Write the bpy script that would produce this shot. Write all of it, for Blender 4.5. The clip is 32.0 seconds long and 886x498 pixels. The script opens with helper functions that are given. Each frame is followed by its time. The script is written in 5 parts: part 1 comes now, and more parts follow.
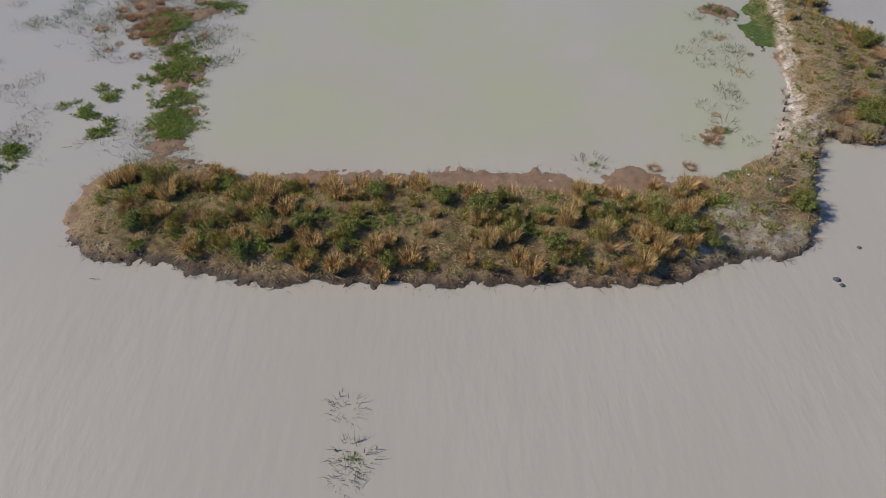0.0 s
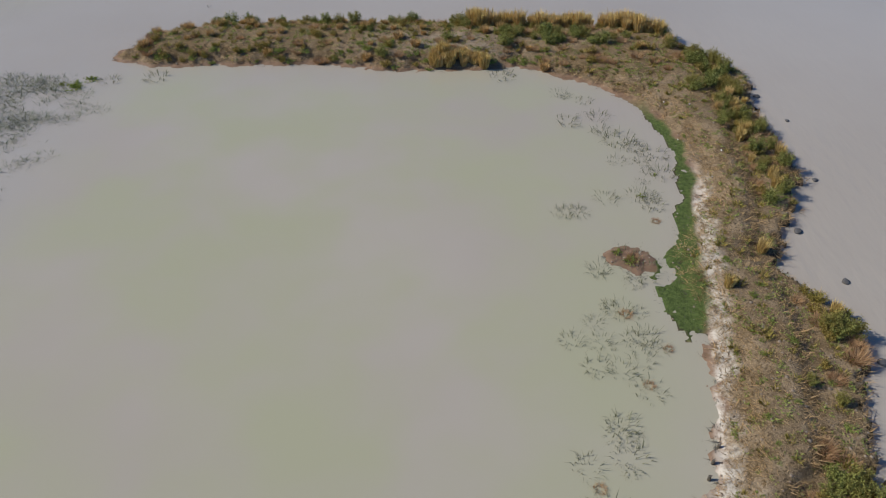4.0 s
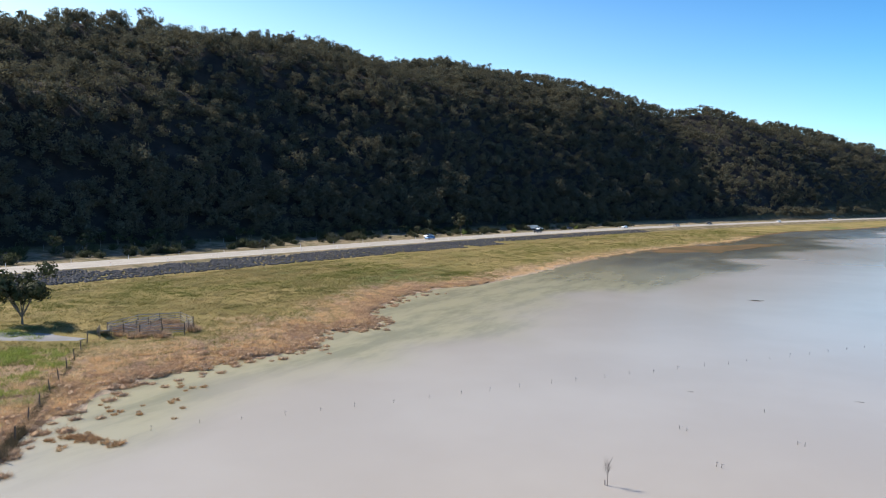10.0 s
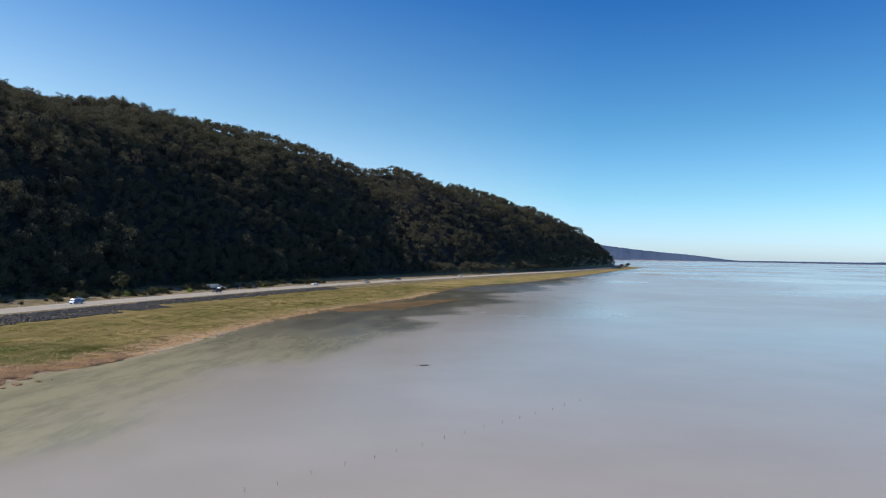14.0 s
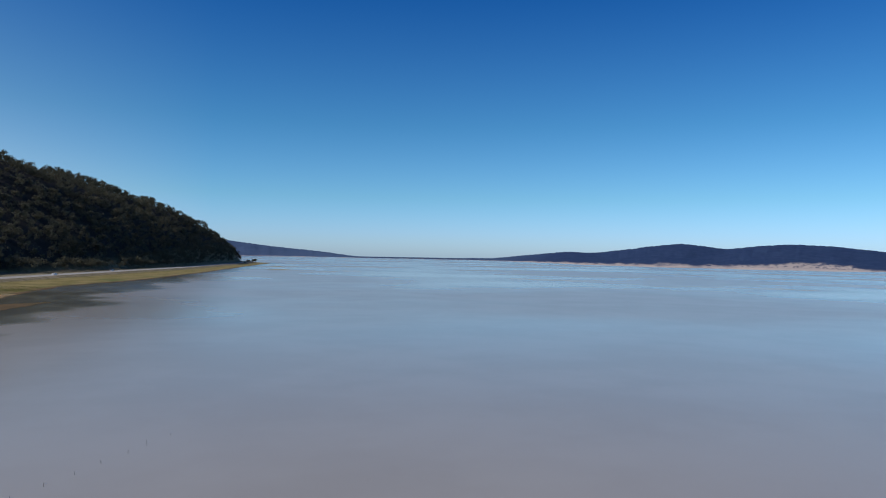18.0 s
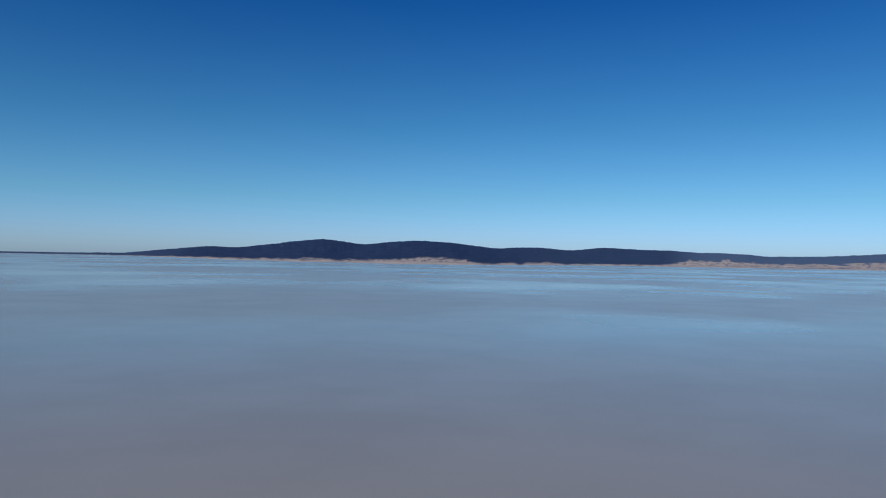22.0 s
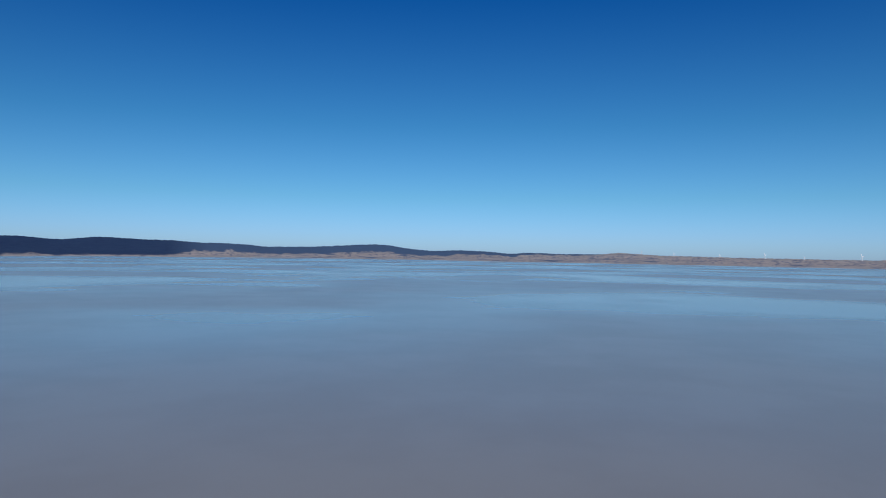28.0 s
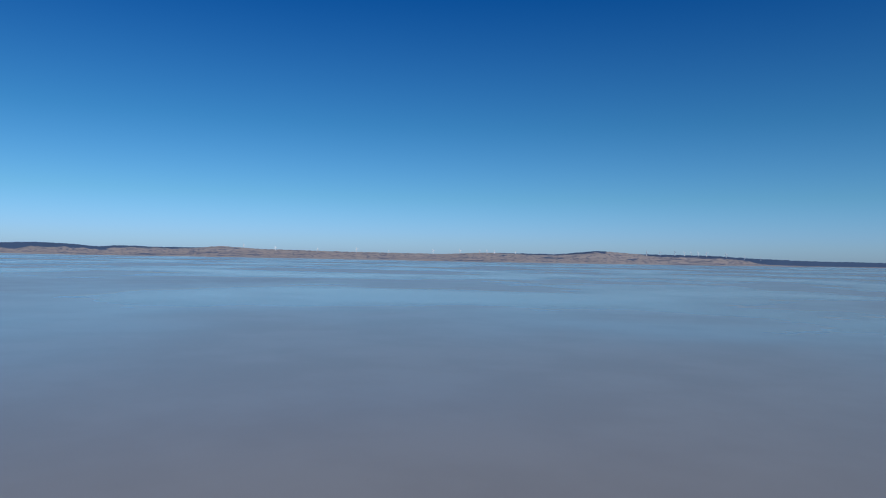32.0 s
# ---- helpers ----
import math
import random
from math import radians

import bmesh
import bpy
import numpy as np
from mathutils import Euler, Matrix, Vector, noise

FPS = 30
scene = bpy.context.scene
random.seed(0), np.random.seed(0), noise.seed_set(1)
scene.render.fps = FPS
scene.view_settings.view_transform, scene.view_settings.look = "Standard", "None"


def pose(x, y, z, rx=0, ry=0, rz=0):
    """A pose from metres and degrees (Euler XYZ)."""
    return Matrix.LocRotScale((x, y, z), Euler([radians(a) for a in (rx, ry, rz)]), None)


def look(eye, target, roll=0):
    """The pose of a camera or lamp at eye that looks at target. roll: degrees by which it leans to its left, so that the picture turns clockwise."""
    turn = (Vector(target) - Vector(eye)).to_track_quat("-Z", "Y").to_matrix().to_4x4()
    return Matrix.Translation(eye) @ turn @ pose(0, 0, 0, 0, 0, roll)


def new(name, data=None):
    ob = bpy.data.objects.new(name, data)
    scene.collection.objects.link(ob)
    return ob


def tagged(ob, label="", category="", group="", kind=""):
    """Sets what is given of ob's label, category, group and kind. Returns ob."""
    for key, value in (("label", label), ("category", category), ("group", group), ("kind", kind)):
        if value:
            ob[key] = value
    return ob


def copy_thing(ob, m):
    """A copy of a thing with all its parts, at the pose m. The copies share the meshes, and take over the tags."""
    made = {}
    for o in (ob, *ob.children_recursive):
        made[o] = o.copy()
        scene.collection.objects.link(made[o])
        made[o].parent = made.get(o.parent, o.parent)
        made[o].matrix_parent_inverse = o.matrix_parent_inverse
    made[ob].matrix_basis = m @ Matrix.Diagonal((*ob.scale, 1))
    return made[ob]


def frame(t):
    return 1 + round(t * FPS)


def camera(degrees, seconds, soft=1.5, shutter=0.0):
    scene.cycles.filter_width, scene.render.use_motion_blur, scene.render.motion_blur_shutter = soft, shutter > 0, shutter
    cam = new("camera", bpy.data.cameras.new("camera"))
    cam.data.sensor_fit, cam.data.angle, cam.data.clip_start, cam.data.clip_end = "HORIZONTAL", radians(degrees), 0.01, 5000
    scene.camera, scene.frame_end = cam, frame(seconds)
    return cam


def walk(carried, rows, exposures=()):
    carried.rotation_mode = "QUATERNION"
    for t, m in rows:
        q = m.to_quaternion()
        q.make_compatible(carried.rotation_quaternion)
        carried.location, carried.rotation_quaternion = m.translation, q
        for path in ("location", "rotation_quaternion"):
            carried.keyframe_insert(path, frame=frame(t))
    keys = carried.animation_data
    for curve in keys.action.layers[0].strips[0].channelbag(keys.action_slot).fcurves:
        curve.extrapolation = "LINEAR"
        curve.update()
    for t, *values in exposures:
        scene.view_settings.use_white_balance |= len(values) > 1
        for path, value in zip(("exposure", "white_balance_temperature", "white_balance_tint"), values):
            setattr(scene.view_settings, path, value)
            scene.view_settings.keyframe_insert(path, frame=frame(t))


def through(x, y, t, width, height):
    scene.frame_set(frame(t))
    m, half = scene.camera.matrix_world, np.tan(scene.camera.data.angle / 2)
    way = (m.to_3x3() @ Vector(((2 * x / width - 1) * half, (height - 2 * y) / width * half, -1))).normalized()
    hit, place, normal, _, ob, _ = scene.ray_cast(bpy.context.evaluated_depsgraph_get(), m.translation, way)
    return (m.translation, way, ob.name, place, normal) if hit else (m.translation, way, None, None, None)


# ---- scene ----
cam = camera(64.35, 32.0, soft=1.1)
PATH = [
    (0.0, -0.00, 0.00, 20.30, 44.89, -0.33, 0.70),
    (0.5, 1.05, 2.31, 20.31, 44.92, -0.37, 0.72),
    (1.0, 2.10, 4.56, 20.33, 44.96, -0.35, 0.70),
    (1.5, 3.16, 6.76, 20.36, 45.08, -0.33, 0.69),
    (2.0, 4.24, 8.92, 20.37, 45.23, -0.27, 0.75),
    (2.5, 5.33, 11.13, 20.35, 45.58, -0.22, 0.79),
    (3.0, 6.44, 13.34, 20.33, 46.57, -0.20, 0.84),
    (3.5, 7.55, 15.53, 20.30, 47.87, -0.20, 0.91),
    (5.5, 11.93, 24.21, 19.96, 58.64, -0.40, 4.76),
    (6.0, 13.03, 26.45, 19.87, 61.41, -0.46, 7.65),
    (6.5, 14.09, 28.71, 19.80, 64.07, -0.51, 11.34),
    (7.0, 15.06, 31.05, 19.74, 66.76, -0.55, 16.09),
    (7.5, 15.99, 33.50, 19.68, 69.35, -0.59, 20.79),
    (8.0, 16.82, 36.02, 19.59, 71.90, -0.57, 24.38),
    (8.5, 17.58, 38.54, 19.48, 74.48, -0.56, 27.22),
    (9.0, 18.26, 41.08, 19.36, 77.28, -0.56, 28.07),
    (9.5, 18.83, 43.57, 19.25, 81.55, -0.58, 28.12),
    (10.0, 19.34, 46.10, 19.18, 85.59, -0.63, 28.16),
    (10.5, 19.79, 48.70, 19.16, 89.45, -0.69, 28.24),
    (11.0, 20.22, 51.29, 19.16, 90.15, -0.73, 26.19),
    (11.5, 20.61, 53.84, 19.20, 90.21, -0.76, 22.62),
    (12.0, 20.98, 56.33, 19.28, 90.27, -0.81, 19.17),
    (12.5, 21.31, 58.74, 19.39, 90.34, -0.80, 15.66),
    (13.0, 21.66, 61.09, 19.51, 90.36, -0.80, 12.02),
    (13.5, 22.01, 63.35, 19.62, 90.38, -0.81, 8.27),
    (14.0, 22.38, 65.55, 19.72, 90.39, -0.81, 4.51),
    (14.5, 22.82, 67.73, 19.79, 90.40, -0.84, 0.82),
    (16.5, 25.55, 76.54, 19.51, 90.49, -0.97, -14.00),
    (17.0, 26.38, 78.62, 19.48, 90.49, -1.00, -17.79),
    (17.5, 27.19, 80.69, 19.45, 90.53, -1.01, -21.44),
    (18.0, 27.85, 82.70, 19.44, 90.52, -1.03, -25.07),
    (18.5, 28.40, 84.66, 19.45, 90.55, -1.08, -28.73),
    (19.0, 28.94, 86.61, 19.46, 90.60, -1.11, -32.28),
    (19.5, 29.49, 88.57, 19.47, 90.60, -1.09, -35.83),
    (20.0, 30.03, 90.53, 19.48, 90.61, -1.07, -39.34),
    (20.5, 30.57, 92.48, 19.49, 90.59, -1.06, -42.91),
    (21.0, 31.11, 94.44, 19.50, 90.60, -1.06, -46.53),
    (21.5, 31.65, 96.39, 19.51, 90.60, -1.06, -50.11),
    (22.0, 32.19, 98.35, 19.52, 90.61, -1.07, -53.55),
    (22.5, 32.72, 100.30, 19.53, 90.60, -1.09, -57.03),
    (23.0, 33.26, 102.26, 19.54, 90.59, -1.11, -60.47),
    (23.5, 33.79, 104.21, 19.55, 90.59, -1.09, -63.79),
    (24.0, 34.33, 106.17, 19.56, 90.59, -1.08, -67.38),
    (24.5, 34.86, 108.12, 19.57, 90.60, -1.06, -70.85),
    (25.0, 35.39, 110.08, 19.58, 90.57, -1.05, -74.01),
    (25.5, 35.92, 112.03, 19.59, 90.56, -1.03, -76.73),
    (27.5, 38.04, 119.85, 19.64, 90.50, -1.01, -90.19),
    (28.0, 38.56, 121.81, 19.65, 90.49, -0.95, -92.69),
    (28.5, 39.09, 123.76, 19.67, 90.47, -0.92, -95.84),
    (29.0, 39.61, 125.72, 19.68, 90.48, -0.91, -99.99),
    (29.5, 40.14, 127.68, 19.69, 90.48, -0.90, -104.99),
    (30.0, 40.66, 129.63, 19.70, 90.47, -0.92, -109.48),
    (30.5, 41.19, 131.59, 19.72, 90.47, -0.96, -113.11),
    (31.0, 41.71, 133.55, 19.73, 90.50, -1.01, -116.65),
    (31.5, 42.24, 135.50, 19.74, 90.51, -1.06, -120.36),
    (32.0, 42.76, 137.46, 19.76, 90.51, -1.08, -124.48),
]
walk(cam, [(t, pose(x, y, z, rx, ry, rz)) for t, x, y, z, rx, ry, rz in PATH],
     exposures=[(0.0, 0.22, 6500, 10), (1.5, 0.36, 6500, 10), (3.2, 0.17, 6500, 10), (6.0, 0.18, 6500, 10), (7.0, 0.15, 6500, 10), (8.0, 0.38, 6500, 10), (9.0, 0.55, 6600, 10), (10.0, 0.88, 6800, 10),
                (11.0, 0.92, 7000, 12), (12.0, 0.8, 7050, 12), (13.0, 0.56, 6950, 12), (14.5, 0.2, 6700, 12), (17.0, -0.15, 6250, 12), (19.0, -0.45, 6000, 12), (23.0, -0.75, 5830, 11), (28.0, -0.87, 5600, 10), (32.0, -0.83, 5600, 10)])

# ---- world and sun: clear sky, late-afternoon sun behind the western ridge ----
SUN_EL = 38.0
world = bpy.data.worlds.new("clear_sky")
scene.world = world
world.use_nodes = True
wn, wl = world.node_tree.nodes, world.node_tree.links
sky = wn.new("ShaderNodeTexSky")
sky.sky_type, sky.sun_disc = "NISHITA", False
sky.sun_elevation, sky.sun_rotation = radians(SUN_EL), radians(-90)
sky.altitude, sky.air_density, sky.dust_density, sky.ozone_density = 700, 1.0, 0.8, 3.0
# the clear inland air: pale blue at the skyline, deepening quickly upwards
up = wn.new("ShaderNodeSeparateXYZ")
wl.new(wn.new("ShaderNodeTexCoord").outputs["Generated"], up.inputs[0])
deep = wn.new("ShaderNodeValToRGB")
wl.new(up.outputs[2], deep.inputs[0])
stops = deep.color_ramp.elements
stops[0].position, stops[0].color = 0.0, (1.02, 1.34, 1.86, 1)
stops[1].position, stops[1].color = 0.9, (0.42, 0.58, 0.80, 1)
for at, tone in ((0.03, (0.90, 1.26, 1.78, 1)), (0.08, (0.69, 1.15, 1.40, 1)), (0.18, (0.41, 0.93, 1.20, 1)), (0.36, (0.11, 0.57, 1.11, 1)), (0.6, (0.34, 0.58, 0.90, 1))):
    stops.new(at).color = tone
tint = wn.new("ShaderNodeMix")
tint.data_type, tint.blend_type, tint.clamp_result = "RGBA", "MULTIPLY", False
tint.inputs[0].default_value = 1.0
wl.new(sky.outputs[0], tint.inputs[6])
wl.new(deep.outputs[0], tint.inputs[7])
# paler towards the sun's quarter
sunward = wn.new("ShaderNodeMapRange")
wl.new(up.outputs[0], sunward.inputs[0])
sunward.inputs[1].default_value, sunward.inputs[2].default_value = 0.12, -0.8
glare = wn.new("ShaderNodeMix")
glare.data_type, glare.blend_type, glare.clamp_result = "RGBA", "MULTIPLY", False
low = wn.new("ShaderNodeMapRange")
wl.new(up.outputs[2], low.inputs[0])
low.inputs[1].default_value, low.inputs[2].default_value = 0.75, 0.35
both = wn.new("ShaderNodeMath")
both.operation = "MULTIPLY"
wl.new(sunward.outputs[0], both.inputs[0])
wl.new(low.outputs[0], both.inputs[1])
wl.new(both.outputs[0], glare.inputs[0])
wl.new(tint.outputs[2], glare.inputs[6])
glare.inputs[7].default_value = (3.2, 1.45, 1.0, 1)
wl.new(glare.outputs[2], wn["Background"].inputs[0])
wn["Background"].inputs[1].default_value = 0.1
sun_data = bpy.data.lights.new("sun", "SUN")
sun_data.energy, sun_data.angle, sun_data.color = 4.0, radians(0.53), (1.0, 0.95, 0.87)
sun = new("sun", sun_data)
sun.matrix_world = look((-math.cos(radians(SUN_EL)) * 100, 0, math.sin(radians(SUN_EL)) * 100), (0, 0, 0))


# ---- materials ----
class Nodes:
    """A small writer for node materials."""

    def __init__(self, name, roughness=0.9, specular=0.2):
        self.m = bpy.data.materials.new(name)
        self.m.use_nodes = True
        self.t = self.m.node_tree
        self.b = self.t.nodes["Principled BSDF"]
        self.b.inputs["Roughness"].default_value = roughness
        self.b.inputs["Specular IOR Level"].default_value = specular
        self.pos = self.t.nodes.new("ShaderNodeNewGeometry").outputs["Position"]

    def put(self, socket, value):
        if hasattr(value, "is_output"):
            self.t.links.new(value, socket)
        else:
            socket.default_value = value

    def noise(self, scale, detail=4.0, rough=0.6, stretch=None, coord=None):
        n = self.t.nodes.new("ShaderNodeTexNoise")
        n.inputs["Scale"].default_value, n.inputs["Detail"].default_value, n.inputs["Roughness"].default_value = scale, detail, rough
        v = coord or self.pos
        if stretch:
            mp = self.t.nodes.new("ShaderNodeMapping")
            mp.inputs["Scale"].default_value = stretch[:3]
            if len(stretch) > 3:
                mp.inputs["Rotation"].default_value = (0, 0, radians(stretch[3]))
            self.t.links.new(v, mp.inputs[0])
            v = mp.outputs[0]
        self.t.links.new(v, n.inputs["Vector"])
        return n.outputs["Fac"]

    def ramp(self, fac, lo, hi, out_lo=0.0, out_hi=1.0):
        n = self.t.nodes.new("ShaderNodeMapRange")
        n.interpolation_type = "SMOOTHSTEP"
        self.put(n.inputs[0], fac)
        for i, v in zip((1, 2, 3, 4), (lo, hi, out_lo, out_hi)):
            n.inputs[i].default_value = v
        return n.outputs[0]

    def mix(self, fac, a, b):
        n = self.t.nodes.new("ShaderNodeMix")
        n.data_type = "RGBA"
        self.put(n.inputs[0], fac)
        for i, v in ((6, a), (7, b)):
            self.put(n.inputs[i], (*v, 1.0) if isinstance(v, tuple) and len(v) == 3 else v)
        return n.outputs[2]

    def math(self, op, a, b=0.0):
        n = self.t.nodes.new("ShaderNodeMath")
        n.operation = op
        self.put(n.inputs[0], a)
        self.put(n.inputs[1], b)
        return n.outputs[0]

    def attr(self, name):
        n = self.t.nodes.new("ShaderNodeAttribute")
        n.attribute_name = name
        return n.outputs["Fac"]

    def chance(self):
        return self.t.nodes.new("ShaderNodeObjectInfo").outputs["Random"]

    def island(self):
        return self.t.nodes.new("ShaderNodeNewGeometry").outputs["Random Per Island"]

    def bump(self, height, strength, distance):
        n = self.t.nodes.new("ShaderNodeBump")
        self.put(n.inputs["Strength"], strength)
        n.inputs["Distance"].default_value = distance
        self.put(n.inputs["Height"], height)
        self.t.links.new(n.outputs[0], self.b.inputs["Normal"])

    def done(self, colour):
        self.put(self.b.inputs["Base Color"], (*colour, 1.0) if isinstance(colour, tuple) else colour)
        return self.m


def backlit(k, colour, amount):
    """Let some light through thin leaves and blades."""
    tr = k.t.nodes.new("ShaderNodeBsdfTranslucent")
    k.t.links.new(colour, tr.inputs[0])
    ms = k.t.nodes.new("ShaderNodeMixShader")
    ms.inputs[0].default_value = amount
    k.t.links.new(k.b.outputs[0], ms.inputs[1])
    k.t.links.new(tr.outputs[0], ms.inputs[2])
    k.t.links.new(ms.outputs[0], k.t.nodes["Material Output"].inputs[0])
    return k.m


def leafy(name, a, b, c, spread=0.6, through=0.22):
    """Leaves and blades: three tones by piece, lit a little from behind."""
    k = Nodes(name, 0.75, 0.2)
    col = k.mix(k.ramp(k.island(), 0.2, 0.8), a, b)
    col = k.mix(k.ramp(k.chance(), 0.35, 1.0, 0.0, spread), col, c)
    k.done(col)
    return backlit(k, col, through)


def plain(name, colour, roughness=0.7, metal=0.0, specular=0.4, vary=0.25, scale=6.0):
    k = Nodes(name, roughness, specular)
    k.b.inputs["Metallic"].default_value = metal
    dark = tuple(v * (1 - vary) for v in colour)
    return k.done(k.mix(k.ramp(k.noise(scale, 5), 0.3, 0.7), dark, colour))


def water_material():
    k = Nodes("silty_lake_water", 0.08, 0.5)
    k.b.inputs["IOR"].default_value = 1.33
    cloud = k.noise(0.035, 4, 0.55)
    silt = k.mix(k.ramp(cloud, 0.35, 0.65), (0.365, 0.322, 0.265), (0.395, 0.352, 0.293))
    silt = k.mix(k.math("MULTIPLY", k.attr("pond"), k.ramp(k.noise(0.09, 3), 0.32, 0.64)), silt, (0.362, 0.35, 0.232))
    silt = k.mix(k.math("MULTIPLY", k.attr("marsh"), k.ramp(k.noise(0.3, 5), 0.3, 0.6, 0.3, 1.0)), silt, (0.365, 0.335, 0.29))
    bed = k.mix(k.ramp(k.noise(0.22, 6, 0.65, (1, 0.3, 1, 14)), 0.40, 0.66), (0.36, 0.33, 0.20), (0.245, 0.23, 0.14))
    silt = k.mix(k.attr("shallow"), silt, bed)
    silt = k.mix(k.math("MULTIPLY", k.attr("weedbed"), k.ramp(k.noise(0.12, 6, 0.65, (1, 0.35, 1, 14)), 0.3, 0.6, 0.6, 0.95)), silt, (0.085, 0.070, 0.038))
    streak = k.noise(0.0045, 3, 0.5)
    k.put(k.b.inputs["Roughness"], k.ramp(streak, 0.36, 0.66, 0.25, 0.145))
    rip = k.math("ADD", k.noise(2.2, 3, 0.5, (1, 0.28, 1, -38)), k.math("MULTIPLY", k.noise(0.5, 2, 0.5, (1, 0.4, 1, -30)), 1.2))
    k.bump(rip, k.math("MULTIPLY", k.attr("ripple"), k.ramp(k.noise(0.06, 3), 0.3, 0.7, 0.15, 0.5)), 0.06)
    return k.done(silt)


def soil_material():
    k = Nodes("levee_soil", 0.95, 0.15)
    soil = k.mix(k.ramp(k.noise(0.9, 6), 0.35, 0.65), (0.19, 0.13, 0.068), (0.33, 0.245, 0.15))
    soil = k.mix(k.ramp(k.noise(9, 4, 0.7), 0.48, 0.68), soil, (0.10, 0.07, 0.042))
    soil = k.mix(k.ramp(k.noise(17, 3, 0.7), 0.55, 0.68, 0, 0.8), soil, (0.48, 0.36, 0.21))
    soil = k.mix(k.ramp(k.noise(4, 4, 0.7), 0.62, 0.78, 0, 0.7), soil, (0.10, 0.12, 0.035))
    turf = k.mix(k.ramp(k.noise(1.6, 6, 0.7), 0.35, 0.65), (0.085, 0.066, 0.026), (0.32, 0.22, 0.11))
    soil = k.mix(k.math("MULTIPLY", k.attr("turf"), 0.85), soil, turf)
    soil = k.mix(k.attr("mud"), soil, k.mix(k.ramp(k.noise(2.5, 5), 0.3, 0.7), (0.19, 0.118, 0.072), (0.25, 0.163, 0.105)))
    soil = k.mix(k.math("MULTIPLY", k.attr("crust"), k.ramp(k.noise(2.2, 6, 0.7), 0.33, 0.6)), soil, (0.58, 0.52, 0.43))
    soil = k.mix(k.attr("algae"), soil, k.mix(k.ramp(k.noise(5, 4), 0.3, 0.7), (0.065, 0.095, 0.025), (0.12, 0.16, 0.045)))
    # damp waterline soil, and shade painted dark on the steep bank faces
    soil = k.mix(k.attr("wet_and_shade"), soil, k.mix(k.ramp(k.noise(6, 5), 0.35, 0.65), (0.035, 0.026, 0.018), (0.085, 0.062, 0.044)))
    dried = k.math("SUBTRACT", 1.0, k.math("MULTIPLY", k.attr("mud"), 0.75))
    k.put(k.b.inputs["Roughness"], k.ramp(k.attr("mud"), 0.0, 1.0, 0.95, 0.6))
    k.bump(k.math("ADD", k.noise(7, 6, 0.7), k.math("MULTIPLY", k.noise(28, 3), 0.4)), k.math("MULTIPLY", dried, 0.8), 0.12)
    return k.done(soil)


def field_material():
    k = Nodes("lake_flat_grass", 0.95, 0.1)
    grass = k.mix(k.ramp(k.noise(0.06, 6, 0.65), 0.35, 0.65), (0.20, 0.165, 0.055), (0.32, 0.245, 0.10))
    grass = k.mix(k.ramp(k.noise(0.03, 4, 0.6, (1, 0.4, 1, 12)), 0.56, 0.7), grass, (0.13, 0.16, 0.05))
    grass = k.mix(k.ramp(k.noise(0.9, 5, 0.7), 0.5, 0.75, 0, 0.6), grass, (0.15, 0.12, 0.055))
    dry = k.mix(k.ramp(k.noise(0.35, 5, 0.7), 0.35, 0.7), (0.44, 0.30, 0.18), (0.33, 0.22, 0.155))
    col = k.mix(k.attr("dry"), grass, dry)
    col = k.mix(k.attr("mudbank"), col, k.mix(k.ramp(k.noise(0.5, 5), 0.35, 0.65), (0.46, 0.37, 0.27), (0.36, 0.255, 0.185)))
    col = k.mix(k.attr("awash"), col, k.mix(k.ramp(k.noise(0.08, 5), 0.35, 0.65), (0.095, 0.075, 0.038), (0.17, 0.105, 0.052)))
    verge = k.mix(k.ramp(k.noise(0.25, 6, 0.7), 0.4, 0.62), (0.30, 0.235, 0.15), (0.13, 0.115, 0.06))
    col = k.mix(k.attr("verge"), col, verge)
    # ridge ground is coloured near black, putting the shade between trees into it
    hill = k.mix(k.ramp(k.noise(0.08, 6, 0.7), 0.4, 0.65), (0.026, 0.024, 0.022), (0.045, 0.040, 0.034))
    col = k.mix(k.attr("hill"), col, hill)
    k.bump(k.noise(1.3, 6, 0.75), 0.8, 0.5)
    return k.done(col)


def far_material():
    k = Nodes("hazy_far_hills", 0.95, 0.05)
    straw = k.mix(k.ramp(k.noise(0.006, 5), 0.35, 0.65), (0.58, 0.47, 0.395), (0.46, 0.375, 0.325))
    # blue air haze is put into the wood colour, further tinted by the distance mask
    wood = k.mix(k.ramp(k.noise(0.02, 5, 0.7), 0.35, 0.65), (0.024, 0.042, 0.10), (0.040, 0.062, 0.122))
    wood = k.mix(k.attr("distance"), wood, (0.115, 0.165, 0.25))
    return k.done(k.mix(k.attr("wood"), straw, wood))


def grass_material():
    k = Nodes("field_grass_blades", 0.8, 0.1)
    straw = k.mix(k.ramp(k.island(), 0.2, 0.8), (0.31, 0.245, 0.105), (0.385, 0.305, 0.145))
    green = k.mix(k.ramp(k.island(), 0.2, 0.8), (0.15, 0.16, 0.042), (0.205, 0.21, 0.062))
    col = k.mix(k.ramp(k.noise(0.055, 5, 0.65, (1, 0.6, 1, 12)), 0.42, 0.58), green, straw)
    col = k.mix(k.ramp(k.noise(0.11, 5, 0.7, (1, 0.5, 1, 12)), 0.53, 0.64, 0, 0.85), col, (0.10, 0.105, 0.03))
    col = k.mix(k.ramp(k.noise(0.075, 5, 0.7, (1, 0.45, 1, 20)), 0.55, 0.65, 0, 0.85), col, (0.50, 0.39, 0.20))
    k.done(col)
    return backlit(k, col, 0.2)


